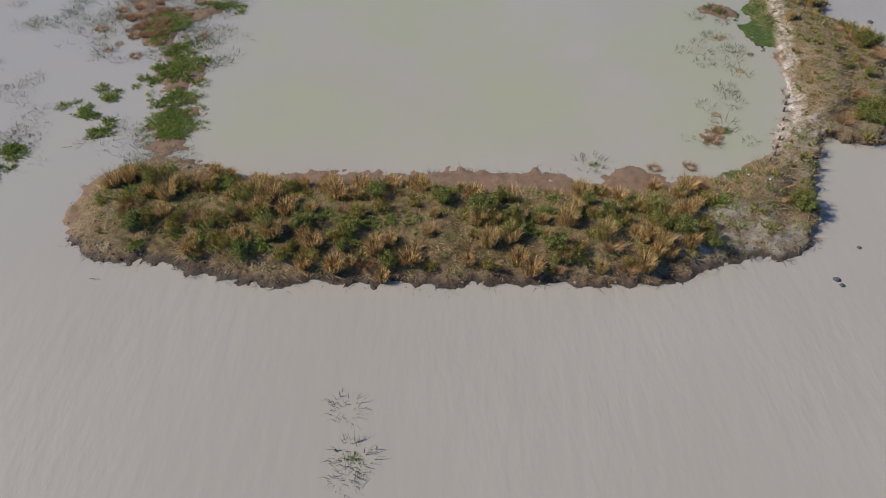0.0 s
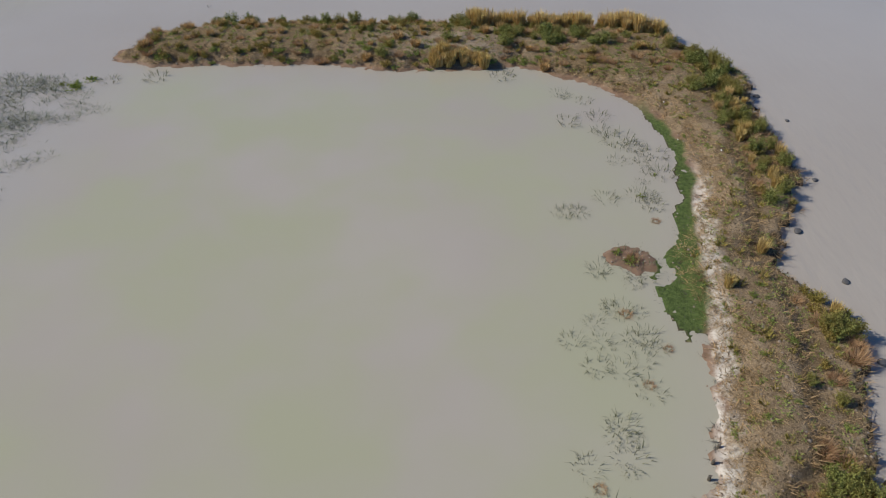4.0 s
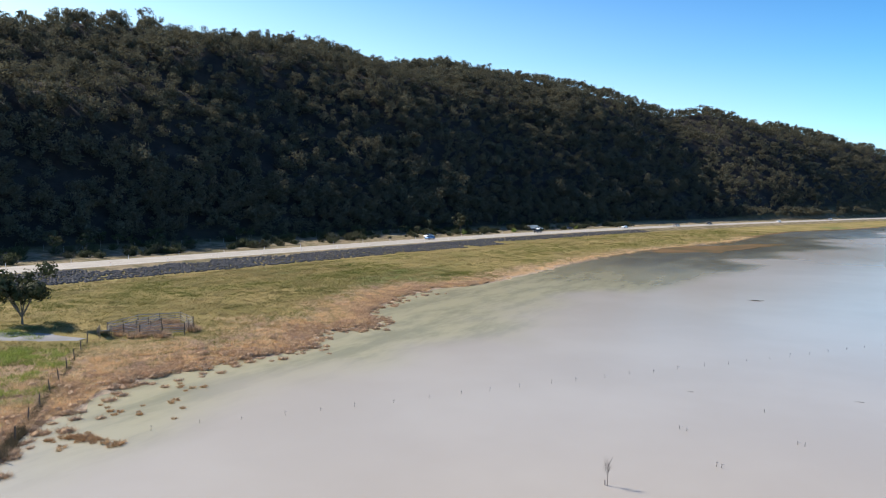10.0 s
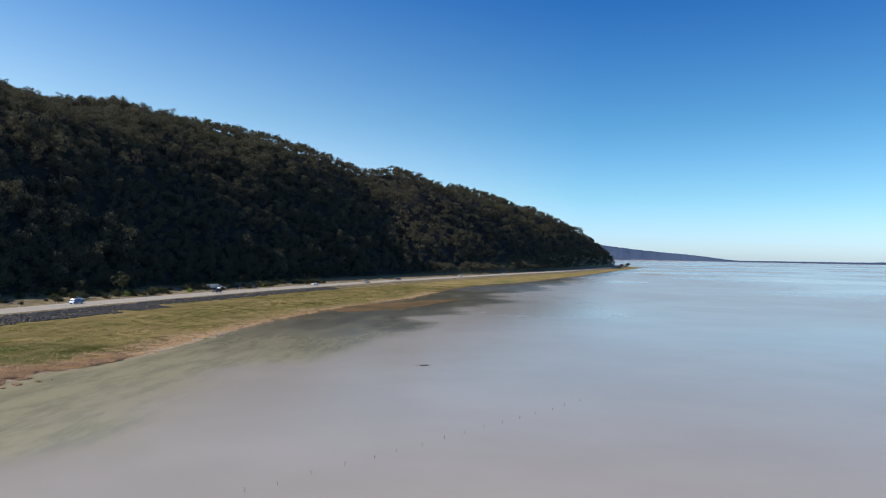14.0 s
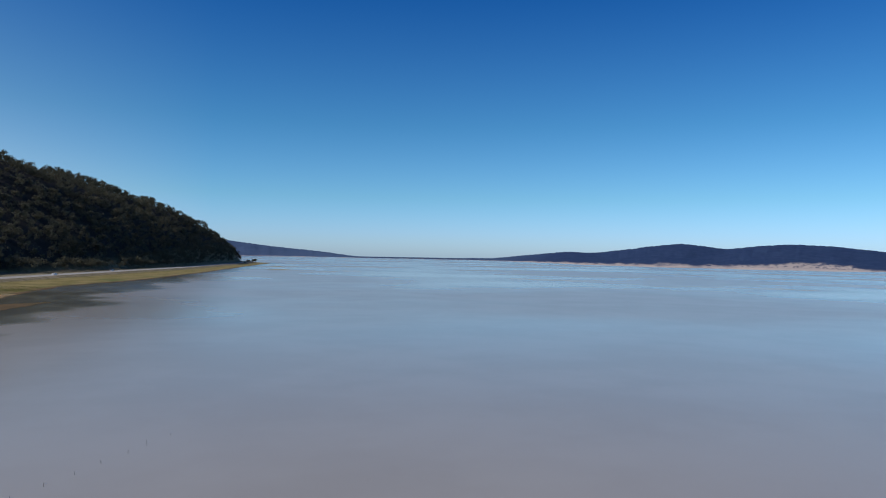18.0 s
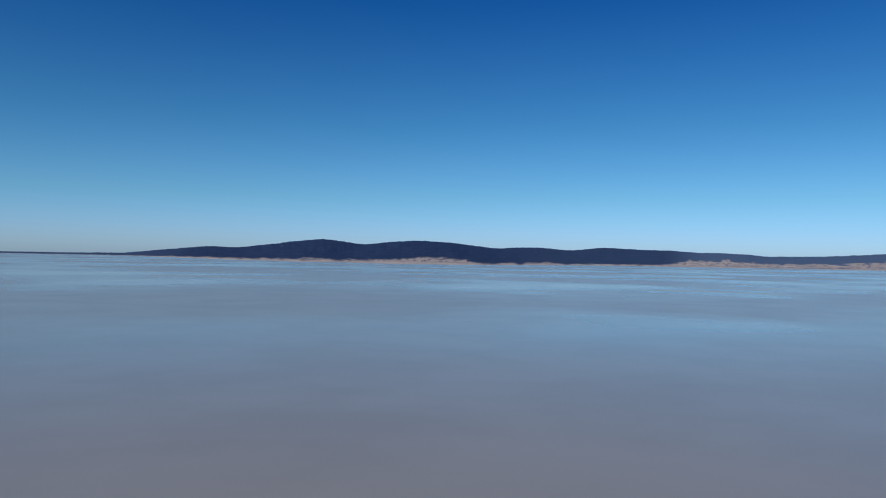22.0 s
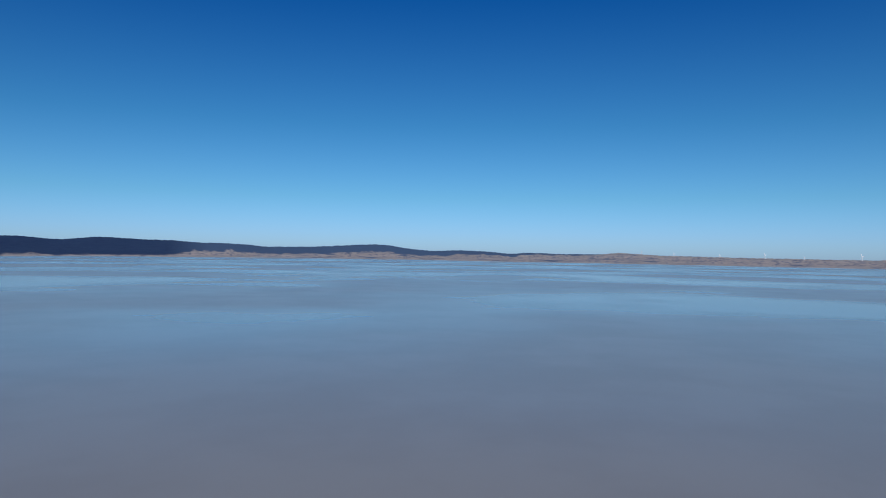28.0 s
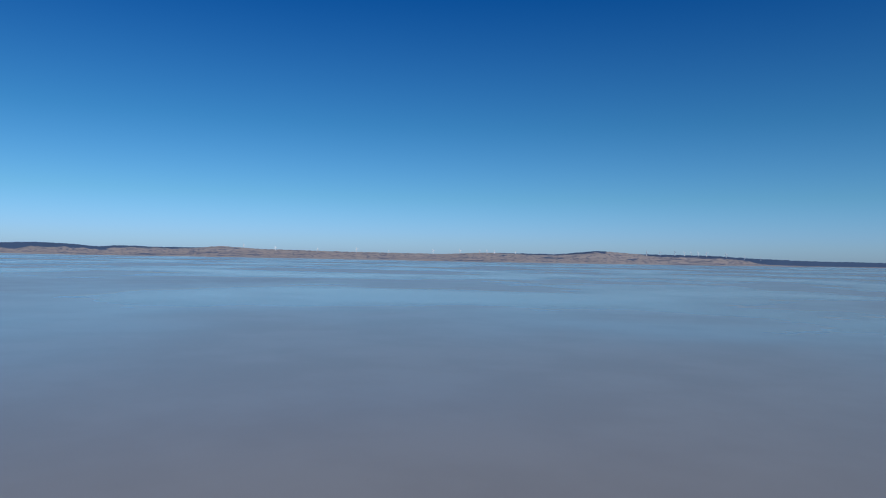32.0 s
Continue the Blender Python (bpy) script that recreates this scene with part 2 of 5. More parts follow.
def reed_material():
    k = Nodes("shore_reed_stubble", 0.8, 0.1)
    straw = k.mix(k.ramp(k.island(), 0.2, 0.8), (0.72, 0.50, 0.28), (0.84, 0.62, 0.37))
    mauve = k.mix(k.ramp(k.island(), 0.2, 0.8), (0.50, 0.345, 0.25), (0.66, 0.49, 0.37))
    col = k.mix(k.ramp(k.noise(0.16, 4, 0.6), 0.32, 0.50), mauve, straw)
    k.done(col)
    return backlit(k, col, 0.2)


WATER, SOIL, FIELD, FAR = water_material(), soil_material(), field_material(), far_material()
BED = plain("lake_bed_silt", (0.25, 0.21, 0.16), 0.95, vary=0.3, scale=0.2)
STRAW = leafy("dry_tussock_blades", (0.80, 0.54, 0.24), (0.23, 0.14, 0.052), (0.50, 0.36, 0.14), 0.5)
GOLD = leafy("golden_reed_blades", (0.72, 0.54, 0.20), (0.38, 0.26, 0.09), (0.60, 0.42, 0.20), 0.6)
LITTERGRASS = leafy("pale_straw_litter", (0.58, 0.39, 0.19), (0.15, 0.10, 0.045), (0.42, 0.33, 0.13), 0.2)
DARKREED = leafy("dark_brown_weeds", (0.17, 0.125, 0.085), (0.075, 0.055, 0.038), (0.13, 0.11, 0.06), 0.5)
MAUVE = leafy("mauve_reed_clumps", (0.62, 0.43, 0.275), (0.26, 0.175, 0.115), (0.50, 0.33, 0.19), 0.6)
RUST = leafy("rust_dry_stems", (0.40, 0.24, 0.12), (0.52, 0.35, 0.19), (0.32, 0.18, 0.09), 0.7)
SHRUB = leafy("saltbush_leaves", (0.07, 0.08, 0.022), (0.36, 0.37, 0.10), (0.26, 0.20, 0.055), 0.7, 0.25)
LOWGREEN = leafy("low_green_weed", (0.15, 0.20, 0.04), (0.40, 0.44, 0.12), (0.22, 0.26, 0.06), 0.5, 0.35)
OLIVE = leafy("olive_weed", (0.11, 0.08, 0.02), (0.50, 0.38, 0.105), (0.25, 0.22, 0.05), 0.5, 0.25)
PONDSTEM = leafy("grey_green_pond_stems", (0.20, 0.20, 0.11), (0.10, 0.105, 0.055), (0.15, 0.14, 0.09), 0.5)
DARKSTEM = plain("dark_wet_stems", (0.10, 0.088, 0.066), 0.8)
TWIG = plain("dead_grey_wood", (0.16, 0.13, 0.11), 0.85)
BARK = plain("gum_bark", (0.17, 0.14, 0.115), 0.9)
GUM = leafy("gum_leaves", (0.045, 0.055, 0.024), (0.085, 0.09, 0.045), (0.11, 0.10, 0.06), 0.6, 0.3)
REED = reed_material()
GRASS = grass_material()


def rock_material():
    k = Nodes("basalt_riprap", 0.85, 0.3)
    c = k.mix(k.chance(), (0.03, 0.03, 0.034), (0.07, 0.069, 0.074))
    c = k.mix(k.ramp(k.island(), 0.0, 1.0, 0, 0.6), c, (0.12, 0.115, 0.11))
    k.bump(k.noise(3, 5), 0.5, 0.15)
    return k.done(k.mix(k.ramp(k.noise(2.0, 4), 0.5, 0.7, 0, 0.5), c, (0.10, 0.085, 0.065)))


RIPRAP = rock_material()
POST = plain("weathered_post", (0.12, 0.10, 0.085), 0.9)
RAIL = plain("grey_weathered_rail", (0.42, 0.40, 0.38), 0.85)
WHITE = plain("white_paint", (0.9, 0.9, 0.88), 0.4, vary=0.05)
GLASS = plain("dark_vehicle_glass", (0.02, 0.025, 0.03), 0.08, specular=0.6, vary=0.1)
RUBBER = plain("tyre_rubber", (0.02, 0.02, 0.02), 0.9)
STEEL = plain("galvanised_steel", (0.45, 0.46, 0.47), 0.4, 0.8)


# ---- mesh helpers ----
def arrays(name, verts, faces, material, attrs=None, smooth=False):
    """One mesh from arrays: verts (n, 3), faces (m, 3) or (m, 4)."""
    me = bpy.data.meshes.new(name)
    faces = np.asarray(faces, dtype=np.int32)
    m, k = faces.shape
    me.vertices.add(len(verts))
    me.vertices.foreach_set("co", np.asarray(verts, dtype=np.float32).ravel())
    me.loops.add(m * k)
    me.loops.foreach_set("vertex_index", faces.ravel())
    me.polygons.add(m)
    me.polygons.foreach_set("loop_start", np.arange(0, m * k, k, dtype=np.int32))
    if smooth:
        me.polygons.foreach_set("use_smooth", np.ones(m, dtype=bool))
    me.update(calc_edges=True)
    for key, values in (attrs or {}).items():
        me.attributes.new(key, "FLOAT", "POINT").data.foreach_set("value", np.asarray(values, dtype=np.float32).ravel())
    me.materials.append(material)
    return me


def grid_faces(rows, cols):
    i = np.arange(rows * cols).reshape(rows, cols)
    return np.stack((i[:-1, :-1], i[:-1, 1:], i[1:, 1:], i[1:, :-1]), -1).reshape(-1, 4)


def part(name, bm, material, parent, label=""):
    me = bpy.data.meshes.new(name)
    bm.to_mesh(me)
    bm.free()
    me.materials.append(material)
    ob = new(name, me)
    ob.parent = parent
    return tagged(ob, label)


def box(sx, sy, sz, at=(0, 0, 0), bevel=0.0, turn=0.0):
    bm = bmesh.new()
    bmesh.ops.create_cube(bm, size=1, matrix=Matrix.Translation(at) @ Matrix.Rotation(turn, 4, "Z") @ Matrix.Diagonal((sx, sy, sz, 1)))
    if bevel:
        bmesh.ops.bevel(bm, geom=bm.edges[:], offset=bevel, segments=2, affect="EDGES")
    return bm


def rod(a, b, r0, r1, sides=6):
    """A tapered stick from a to b."""
    a, b = Vector(a), Vector(b)
    bm = bmesh.new()
    m = Matrix.Translation((a + b) / 2) @ (b - a).to_track_quat("Z", "Y").to_matrix().to_4x4()
    bmesh.ops.create_cone(bm, cap_ends=True, segments=sides, radius1=r0, radius2=r1, depth=(b - a).length, matrix=m)
    return bm


def joined(parts):
    out = bmesh.new()
    for p in parts:
        me = bpy.data.meshes.new("tmp")
        p.to_mesh(me)
        p.free()
        out.from_mesh(me)
        bpy.data.meshes.remove(me)
    return out


def smooth_step(a, b, v):
    t = np.clip((np.asarray(v, dtype=float) - a) / (b - a), 0, 1)
    return t * t * (3 - 2 * t)


RNG = np.random.default_rng(7)


def value_noise(x, y, scale, seed=0, octaves=4):
    """Smooth noise about -1..1 over arrays."""
    x, y = np.asarray(x, dtype=float) * scale, np.asarray(y, dtype=float) * scale
    table = np.random.default_rng(seed + 11).uniform(-1, 1, (256, 256))
    out, amp, total = np.zeros(np.broadcast(x, y).shape), 1.0, 0.0
    for _ in range(octaves):
        xi, yi = np.floor(x).astype(int), np.floor(y).astype(int)
        fx, fy = x - xi, y - yi
        fx, fy = fx * fx * (3 - 2 * fx), fy * fy * (3 - 2 * fy)
        g = lambda i, j: table[(xi + i) & 255, (yi + j) & 255]
        out = out + amp * ((g(0, 0) * (1 - fx) + g(1, 0) * fx) * (1 - fy) + (g(0, 1) * (1 - fx) + g(1, 1) * fx) * fy)
        total += amp
        amp, x, y = amp * 0.5, x * 2.03 + 17.1, y * 2.03 + 5.7
    return out / total * 1.6


# ---- the plan: shoreline, road, ridge ----
SHORE_Y = (-400, -100, 0, 30, 55, 67, 70, 77, 82, 90, 98, 106, 114, 122, 131, 141, 157, 171, 184, 202, 240, 275, 322, 372, 431, 498, 573, 740, 958, 1254, 1350, 1410, 1470)
SHORE_X = (-110, -70, -60, -40, -32, -30, -29, -35, -37.5, -40, -41, -39, -36, -41, -37, -45, -49, -50, -44, -43, -42, -39, -30, -15, -7, 5, 42, 98, 162, 251, 284, 276, 230)
ROAD_Y = (-400, -200, 40, 127, 220, 300, 400, 500, 600, 700, 870, 1330, 1420, 1700)
ROAD_X = (-190, -163, -138, -126, -111, -98, -73, -40, -2, 37, 103, 250, 258, 262)
RIDGE_Y = (-400, 0, 150, 230, 300, 370, 440, 520, 600, 670, 740, 820, 900, 1000, 1100, 1200, 1300, 1380, 1440, 1500)
RIDGE_H = (75, 76, 79, 85, 99, 109, 113, 124, 119, 126, 130, 113, 103, 103, 101, 85, 56, 33, 19, 7)
ROAD_Z, ROAD_W = 2.2, 14.0


def shore_x(y):
    return np.interp(y, SHORE_Y, SHORE_X) + 1.1 * value_noise(y, 0 * y, 0.13, 3) + 0.5 * value_noise(y, 0 * y, 0.7, 4)


def road_x(y):
    y = np.asarray(y, dtype=float)
    return sum(np.interp(y + d, ROAD_Y, ROAD_X) for d in (-40, -20, 0, 20, 40)) / 5


def road_lean(y):
    """How far the road runs off north at y: cosine to turn x offsets into offsets square to the road."""
    return 1 / np.sqrt(1 + ((road_x(np.asarray(y) + 5) - road_x(np.asarray(y) - 5)) / 10) ** 2)


def hill_rise(u, y, x):
    """Height of the wooded ridge, u metres behind the foot."""
    h = np.interp(y, RIDGE_Y, RIDGE_H) * (1 + 0.05 * value_noise(y, 0 * y, 0.006, 9, 3))
    run = np.interp(y, (850, 1300), (1.75, 1.3)) * h + 8
    rise = h * np.sin(np.pi / 2 * np.clip(u / run, 0, 1)) ** 0.95
    # a gully runs up between the near hill and the next one
    rise = rise * (1 - 0.26 * np.exp(-((y - 620 - 1.1 * u) / 50) ** 2) * smooth_step(0, 45, u) * smooth_step(200, 100, u))
    fold = value_noise(x, y, 0.02, 12, 3) * 7 * smooth_step(5, 60, u)
    return rise + fold


def flat_height(inland, y, x):
    """The lake flat: from the waterline to the foot of the road bank."""
    low = np.where(inland < 0, inland * 0.05, 0.10 + 0.45 * smooth_step(0, 14, inland) + 0.5 * smooth_step(14, 60, inland))
    # a bare mud flat just awash off the shore
    a, b = 0.605 * (x + 3) + 0.796 * (y - 338), 0.796 * (x + 3) - 0.605 * (y - 338)
    awash = 1 - (a / 50) ** 2 - (b / 17) ** 2 + 0.35 * value_noise(x, y, 0.06, 7, 3)
    low = np.maximum(low, np.where(awash > -0.4, 0.07 * awash, -9))
    return low + value_noise(x, y, 0.5, 5, 3) * 0.09 * smooth_step(-3, 1, inland) + value_noise(x, y, 0.06, 6, 3) * 0.12 * smooth_step(3, 20, inland)


# ---- the levee islands: a chain of round-ended banks ----
BANKS = ((-13.0, 22.6, 3.29), (-7.9, 21.2, 2.95), (-3.1, 21.3, 3.18), (2.0, 21.1, 2.92), (7.3, 21.2, 2.94), (11.8, 22.4, 2.5), (13.1, 22.2, 2.3), (13.9, 23.7, 2.14),
         (15.9, 26.3, 0.96), (17.5, 29.0, 0.99), (19.8, 30.4, 2.48), (20.6, 33.5, 2.58), (21.5, 36.8, 3.02), (20.3, 40.9, 2.19), (22.4, 45.1, 1.89),
         (23.6, 48.6, 2.58), (23.2, 53.9, 2.85), (22.5, 58.4, 4.06), (19.8, 61.6, 5.04), (13.1, 63.4, 3.11), (5.9, 63.0, 3.89), (0.0, 63.4, 3.48),
         (-6.2, 63.2, 3.43), (-10.3, 62.3, 2.8), (-12.5, 61.0, 1.21))


def pond_edge(y):
    """The pond side of the east bank."""
    return np.interp(y, (27, 30, 35, 38, 41, 45, 48, 51, 53, 55.7, 57), (15.1, 16.9, 18.2, 18.7, 19.2, 19.9, 20.7, 20.8, 20.3, 19.5, 17.9))


def bank_depth(x, y):
    """How far inside the banks' edge a place lies, in metres (negative outside)."""
    best = np.full(np.broadcast(x, y).shape, -99.0)
    for (ax, ay, ar), (bx, by, br) in zip(BANKS, BANKS[1:]):
        dx, dy = bx - ax, by - ay
        s = np.clip(((x - ax) * dx + (y - ay) * dy) / (dx * dx + dy * dy), 0, 1)
        best = np.maximum(best, ar + (br - ar) * s - np.hypot(x - ax - s * dx, y - ay - s * dy))
    return best


def bank_height(x, y):
    d = bank_depth(x, y) + 0.22 * value_noise(x, y, 0.45, 21, 3) + 0.2 * value_noise(x, y, 1.8, 22, 3) + 0.14 * value_noise(x, y, 5.0, 24, 3)
    east = smooth_step(12.6, 14.0, x) * smooth_step(20, 21.2, y) * smooth_step(63, 58, y)
    steep = np.clip(east * smooth_step(-0.5, 0.5, x - np.interp(y, (20, 22, 24, 26, 28, 29.5, 31, 36, 46, 60), (13.8, 14.0, 15.0, 16.0, 17.3, 19.0, 20.6, 21.8, 23, 24))), 0, 1)
    gentle = np.where(d < 0, d * 0.35, 0.62 * smooth_step(-0.2, 2.0, d) + 0.05 * d)
    d = d + steep * (0.34 * value_noise(x, y, 2.6, 25, 3) + 0.12 * value_noise(x, y, 7.0, 26, 2))
    cliff = np.where(d < 0, d * 2.5, 0.10 + 0.26 * smooth_step(0, 0.2, d))
    z = gentle * (1 - steep) + cliff * steep
    # brown mud flats on the pond side of the near bar
    top = np.interp(x, (-10, -8, -5, -2.5, 0, 5, 6.2, 8, 11.5, 12.6), (24.3, 25.2, 25.5, 25.1, 25.5, 25.6, 25.0, 25.8, 25.7, 24.6)) + 0.2 * value_noise(x, y, 0.9, 31, 2) + 0.3 * value_noise(x, y, 3.2, 32, 3)
    gap = 0.085 * np.exp(-((x - 6.3) / 0.7) ** 2) * smooth_step(23.9, 24.6, y) + 0.09 * np.exp(-((x - 10.3) / 0.9) ** 2) * smooth_step(24.2, 24.8, y)
    mud = 0.035 + 0.03 * value_noise(x, y, 0.7, 33, 4) + 0.03 * value_noise(x, y, 3.0, 34, 4) - gap - 0.16 * smooth_step(-0.6, 0.5, y - top)
    z = np.where((y > 22) & (x > -10) & (x < 12.8), np.maximum(z, mud), z)
    # green scum lying along the pond edge
    e = x - pond_edge(y)
    scum = smooth_step(-0.6, -0.4, e + 0.25 * value_noise(x, y, 1.1, 27, 3)) * (e < 0.6) * smooth_step(36.5, 38, y) * (y < 56.5)
    scum = np.maximum(scum, smooth_step(1.15, 0.95, np.hypot((x - 18.2) / 0.75, (y - 38.4) / 1.6) + 0.45 * value_noise(x, y, 1.3, 28, 4)))
    z = np.where(scum > 0.3, np.maximum(z, 0.012 + 0.012 * value_noise(x, y, 3.0, 29, 2)), z)
    # weedy shoals in the marsh west of the pond
    shoal = -9.0 * np.ones_like(z)
    for ax, ay, bx, by, r in ((-13.2, 27.2, -14.2, 33, 1.0), (-14.2, 33, -17.2, 38.5, 1.2), (-17.2, 38.5, -13.6, 41.3, 1.0), (-18.7, 40.5, -19, 46, 1.4), (12.5, 27.3, 13.4, 29.2, 0.35), (16.2, 41.3, 17.2, 40.8, 0.4), (10.2, 25.9, 11.5, 25.8, 0.5)):
        dx, dy = bx - ax, by - ay
        s = np.clip(((x - ax) * dx + (y - ay) * dy) / (dx * dx + dy * dy), 0, 1)
        shoal = np.maximum(shoal, r - np.hypot(x - ax - s * dx, y - ay - s * dy))
    z = np.maximum(z, 0.07 * np.clip(shoal, -4, 1) + (0.07 * value_noise(x, y, 0.6, 35, 4) + 0.05 * value_noise(x, y, 3.0, 36, 3)) * smooth_step(-1.5, 0, shoal) - 0.02)
    return z + 0.05 * value_noise(x, y, 1.1, 23, 4) * smooth_step(0, 0.8, d)


# ---- ground, water ----
xs = np.concatenate((np.linspace(-4900, -300, 12), np.linspace(-250, 300, 20), np.linspace(400, 4900, 14)))
gx, gy = np.meshgrid(xs, xs)
gz = -1.6 + 0 * gx
tagged(new("ground", arrays("ground", np.stack((gx, gy, gz), -1).reshape(-1, 3), grid_faces(len(xs), len(xs)), BED)),
       "flat silty lake bed under the shallow water", "ground", kind="structure")

wx = np.concatenate((np.linspace(-4700, -400, 6), np.linspace(-120, 80, 101), np.linspace(100, 400, 12), np.linspace(600, 4400, 10)))
wy = np.concatenate((np.linspace(-4400, -300, 8), np.linspace(-100, 160, 131), np.linspace(165, 520, 72), np.linspace(560, 1500, 20), np.linspace(1800, 4500, 8)))
gx, gy = np.meshgrid(wx, wy)
off = gx - np.interp(gy, SHORE_Y, SHORE_X)
reach = np.interp(gy, (-50, 60, 85, 112, 132, 154, 180, 221, 290, 330, 365, 407, 430, 475, 520, 600, 740), (4, 6, 16, 18, 22, 30, 36, 39, 42, 46, 44, 30, 40, 52, 40, 20, 12))
shallow = (0.95 - 0.95 * smooth_step(np.interp(gy, (150, 230), (0.45, 0.75)), 1.08, off / reach + 0.25 * value_noise(gx, gy, 0.05, 41, 3))) * smooth_step(60, 90, gy)
pond = smooth_step(-16, -8, gx) * smooth_step(22, 14, gx) * smooth_step(24, 28, gy) * smooth_step(62, 56, gy)
marsh = smooth_step(-10, -15, gx) * smooth_step(-34, -26, gx) * smooth_step(16, 26, gy) * smooth_step(66, 48, gy)
tagged(new("water", arrays("water", np.stack((gx, gy, 0 * gx), -1).reshape(-1, 3), grid_faces(len(wy), len(wx)), WATER,
                           {"shallow": shallow, "pond": pond, "marsh": marsh, "weedbed": shallow * smooth_step(180, 270, gy), "ripple": (1 - np.maximum(pond, marsh)) * smooth_step(85, 40, np.hypot(gx - 5, gy - 10))}, True)),
       "calm milky beige lake water with faint ripples", "water", kind="structure")

# western shore, road bank and ridge as one sheet
ly = np.concatenate((np.linspace(-400, 40, 45), np.arange(41.5, 260, 1.5), np.arange(262, 520, 3), np.arange(525, 1461, 7)))
shore, near, lean = shore_x(ly), road_x(ly), road_lean(ly)
seg = []
toe = near + 9 / lean
start = np.maximum(shore + 22, toe + 5)
for f in np.linspace(0, 1, 64):
    seg.append(start + (toe - start) * (1 - (1 - f) ** 1.0))
for u in (-7.5, -6, -4, -2, 0, ROAD_W / 2, ROAD_W, ROAD_W + 3, 22, 27, 32, 36):
    seg.append(near - u / lean)
for u in np.concatenate((np.linspace(40, 260, 45), np.linspace(275, 460, 10))):
    seg.append(near - u / lean)
lx = np.stack(seg, 1)
LY = np.repeat(ly[:, None], lx.shape[1], 1)
U = (near[:, None] - lx) * lean[:, None]


def land_height(x, y):
    x, y = np.asarray(x, dtype=float), np.asarray(y, dtype=float)
    u = (road_x(y) - x) * road_lean(y)
    z = flat_height(shore_x(y) - x, y, x)
    bank = np.clip((u + np.interp(y, (260, 330), (16, 9))) / np.interp(y, (260, 330), (15, 8.5)), 0, 1)
    z = z * (1 - bank) + ROAD_Z * bank
    z = np.where(u > 0, ROAD_Z - 0.05, z)
    z = z + np.where(u > ROAD_W + 1, 0.35 * value_noise(x, y, 0.12, 8, 3) * smooth_step(ROAD_W + 1, ROAD_W + 8, u) + 0.8 * smooth_step(ROAD_W + 4, 42, u), 0)
    return z + np.where(u > 18, hill_rise(np.maximum(u - np.interp(y, (600, 1100), (44, 20)), 0), y, x), 0)


lz = land_height(lx, LY)
inl = shore[:, None] - lx
dry = (1 - smooth_step(4, 14, inl + 5 * value_noise(lx, LY, 0.06, 51, 3) - np.interp(LY, (60, 72, 80, 100, 140, 200, 400), (-4, -2, 6, 7, 2, -4, -8)))) * smooth_step(30, 60, LY)
mudbank = (1 - smooth_step(1.4, 3.4, inl + 1.0 * value_noise(lx, LY, 0.3, 52, 3))) * smooth_step(420, 240, LY)
awash = smooth_step(4.5, 1.5, inl + value_noise(lx, LY, 0.3, 53, 3)) * smooth_step(210, 290, LY)
verge = smooth_step(-9, -6, U) * (1 - smooth_step(38, 46, U))
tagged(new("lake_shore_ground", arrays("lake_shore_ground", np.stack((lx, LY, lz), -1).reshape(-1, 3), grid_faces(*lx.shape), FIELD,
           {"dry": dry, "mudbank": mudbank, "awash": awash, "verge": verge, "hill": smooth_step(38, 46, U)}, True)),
       "grassy lake flat rising to a road bank and a steep ridge", "ground", kind="structure")

# highway: surface, edge lines, dashed centre line
ASPHALT = plain("pale_worn_asphalt", (0.42, 0.385, 0.335), 0.9, specular=0.2, vary=0.18, scale=0.3)
LINE = plain("road_paint", (0.72, 0.71, 0.68), 0.6, vary=0.15)


def strip(name, u0, u1, z, y0, y1, step, material, parent=None):
    yy = np.arange(y0, y1 + step / 2, step)
    a = np.stack((road_x(yy) - u0 / road_lean(yy), yy, 0 * yy + z), 1)
    b = np.stack((road_x(yy) - u1 / road_lean(yy), yy, 0 * yy + z), 1)
    v = np.concatenate((a, b))
    n = len(yy)
    i = np.arange(n - 1)
    ob = new(name, arrays(name, v, np.stack((i + 1, i, i + n, i + n + 1), 1), material))
    ob.parent = parent
    return ob


road = tagged(strip("road", 0.1, ROAD_W - 0.2, ROAD_Z + 0.03, -400, 1450, 6, ASPHALT), "pale worn two-lane highway along the lake", "road", kind="structure")
for u in (1.9, ROAD_W - 2.1):
    strip("edge_line", u, u + 0.15, ROAD_Z + 0.036, -100, 900, 6, LINE, road)
for yy in np.arange(60, 420, 12):
    strip("centre_dash", 6.9, 7.05, ROAD_Z + 0.036, yy, yy + 3, 3, LINE, road)

# the levee
step = 0.125
bx, by = np.meshgrid(np.arange(-24, 29.5, step), np.arange(15, 70.5, step))
bz = bank_height(bx, by)
f = grid_faces(*bx.shape)
keep = (bz.ravel()[f] > -0.12).any(1)
used = np.unique(f[keep])
index = np.zeros(bx.size, dtype=np.int32)
index[used] = np.arange(len(used))
px, py, pz = bx.ravel()[used], by.ravel()[used], bz.ravel()[used]
inner = pond_edge(py)
edge = px - inner
along = smooth_step(26.5, 29, py) * smooth_step(56.5, 53, py)
crust = along * smooth_step(0.1, 0.4, edge) * smooth_step(1.2, 0.7, edge + 0.3 * value_noise(px, py, 1.0, 39, 3)) * smooth_step(51, 45, py)
crust = np.maximum(crust, 0.6 * smooth_step(2.4, 1.2, np.hypot((px - 12) / 1.6, py - 20.6)))
crust = np.maximum(crust, 0.75 * smooth_step(24, 29, py) * smooth_step(31, 29, py) * smooth_step(14.5, 16, px) * smooth_step(19, 17.5, px))
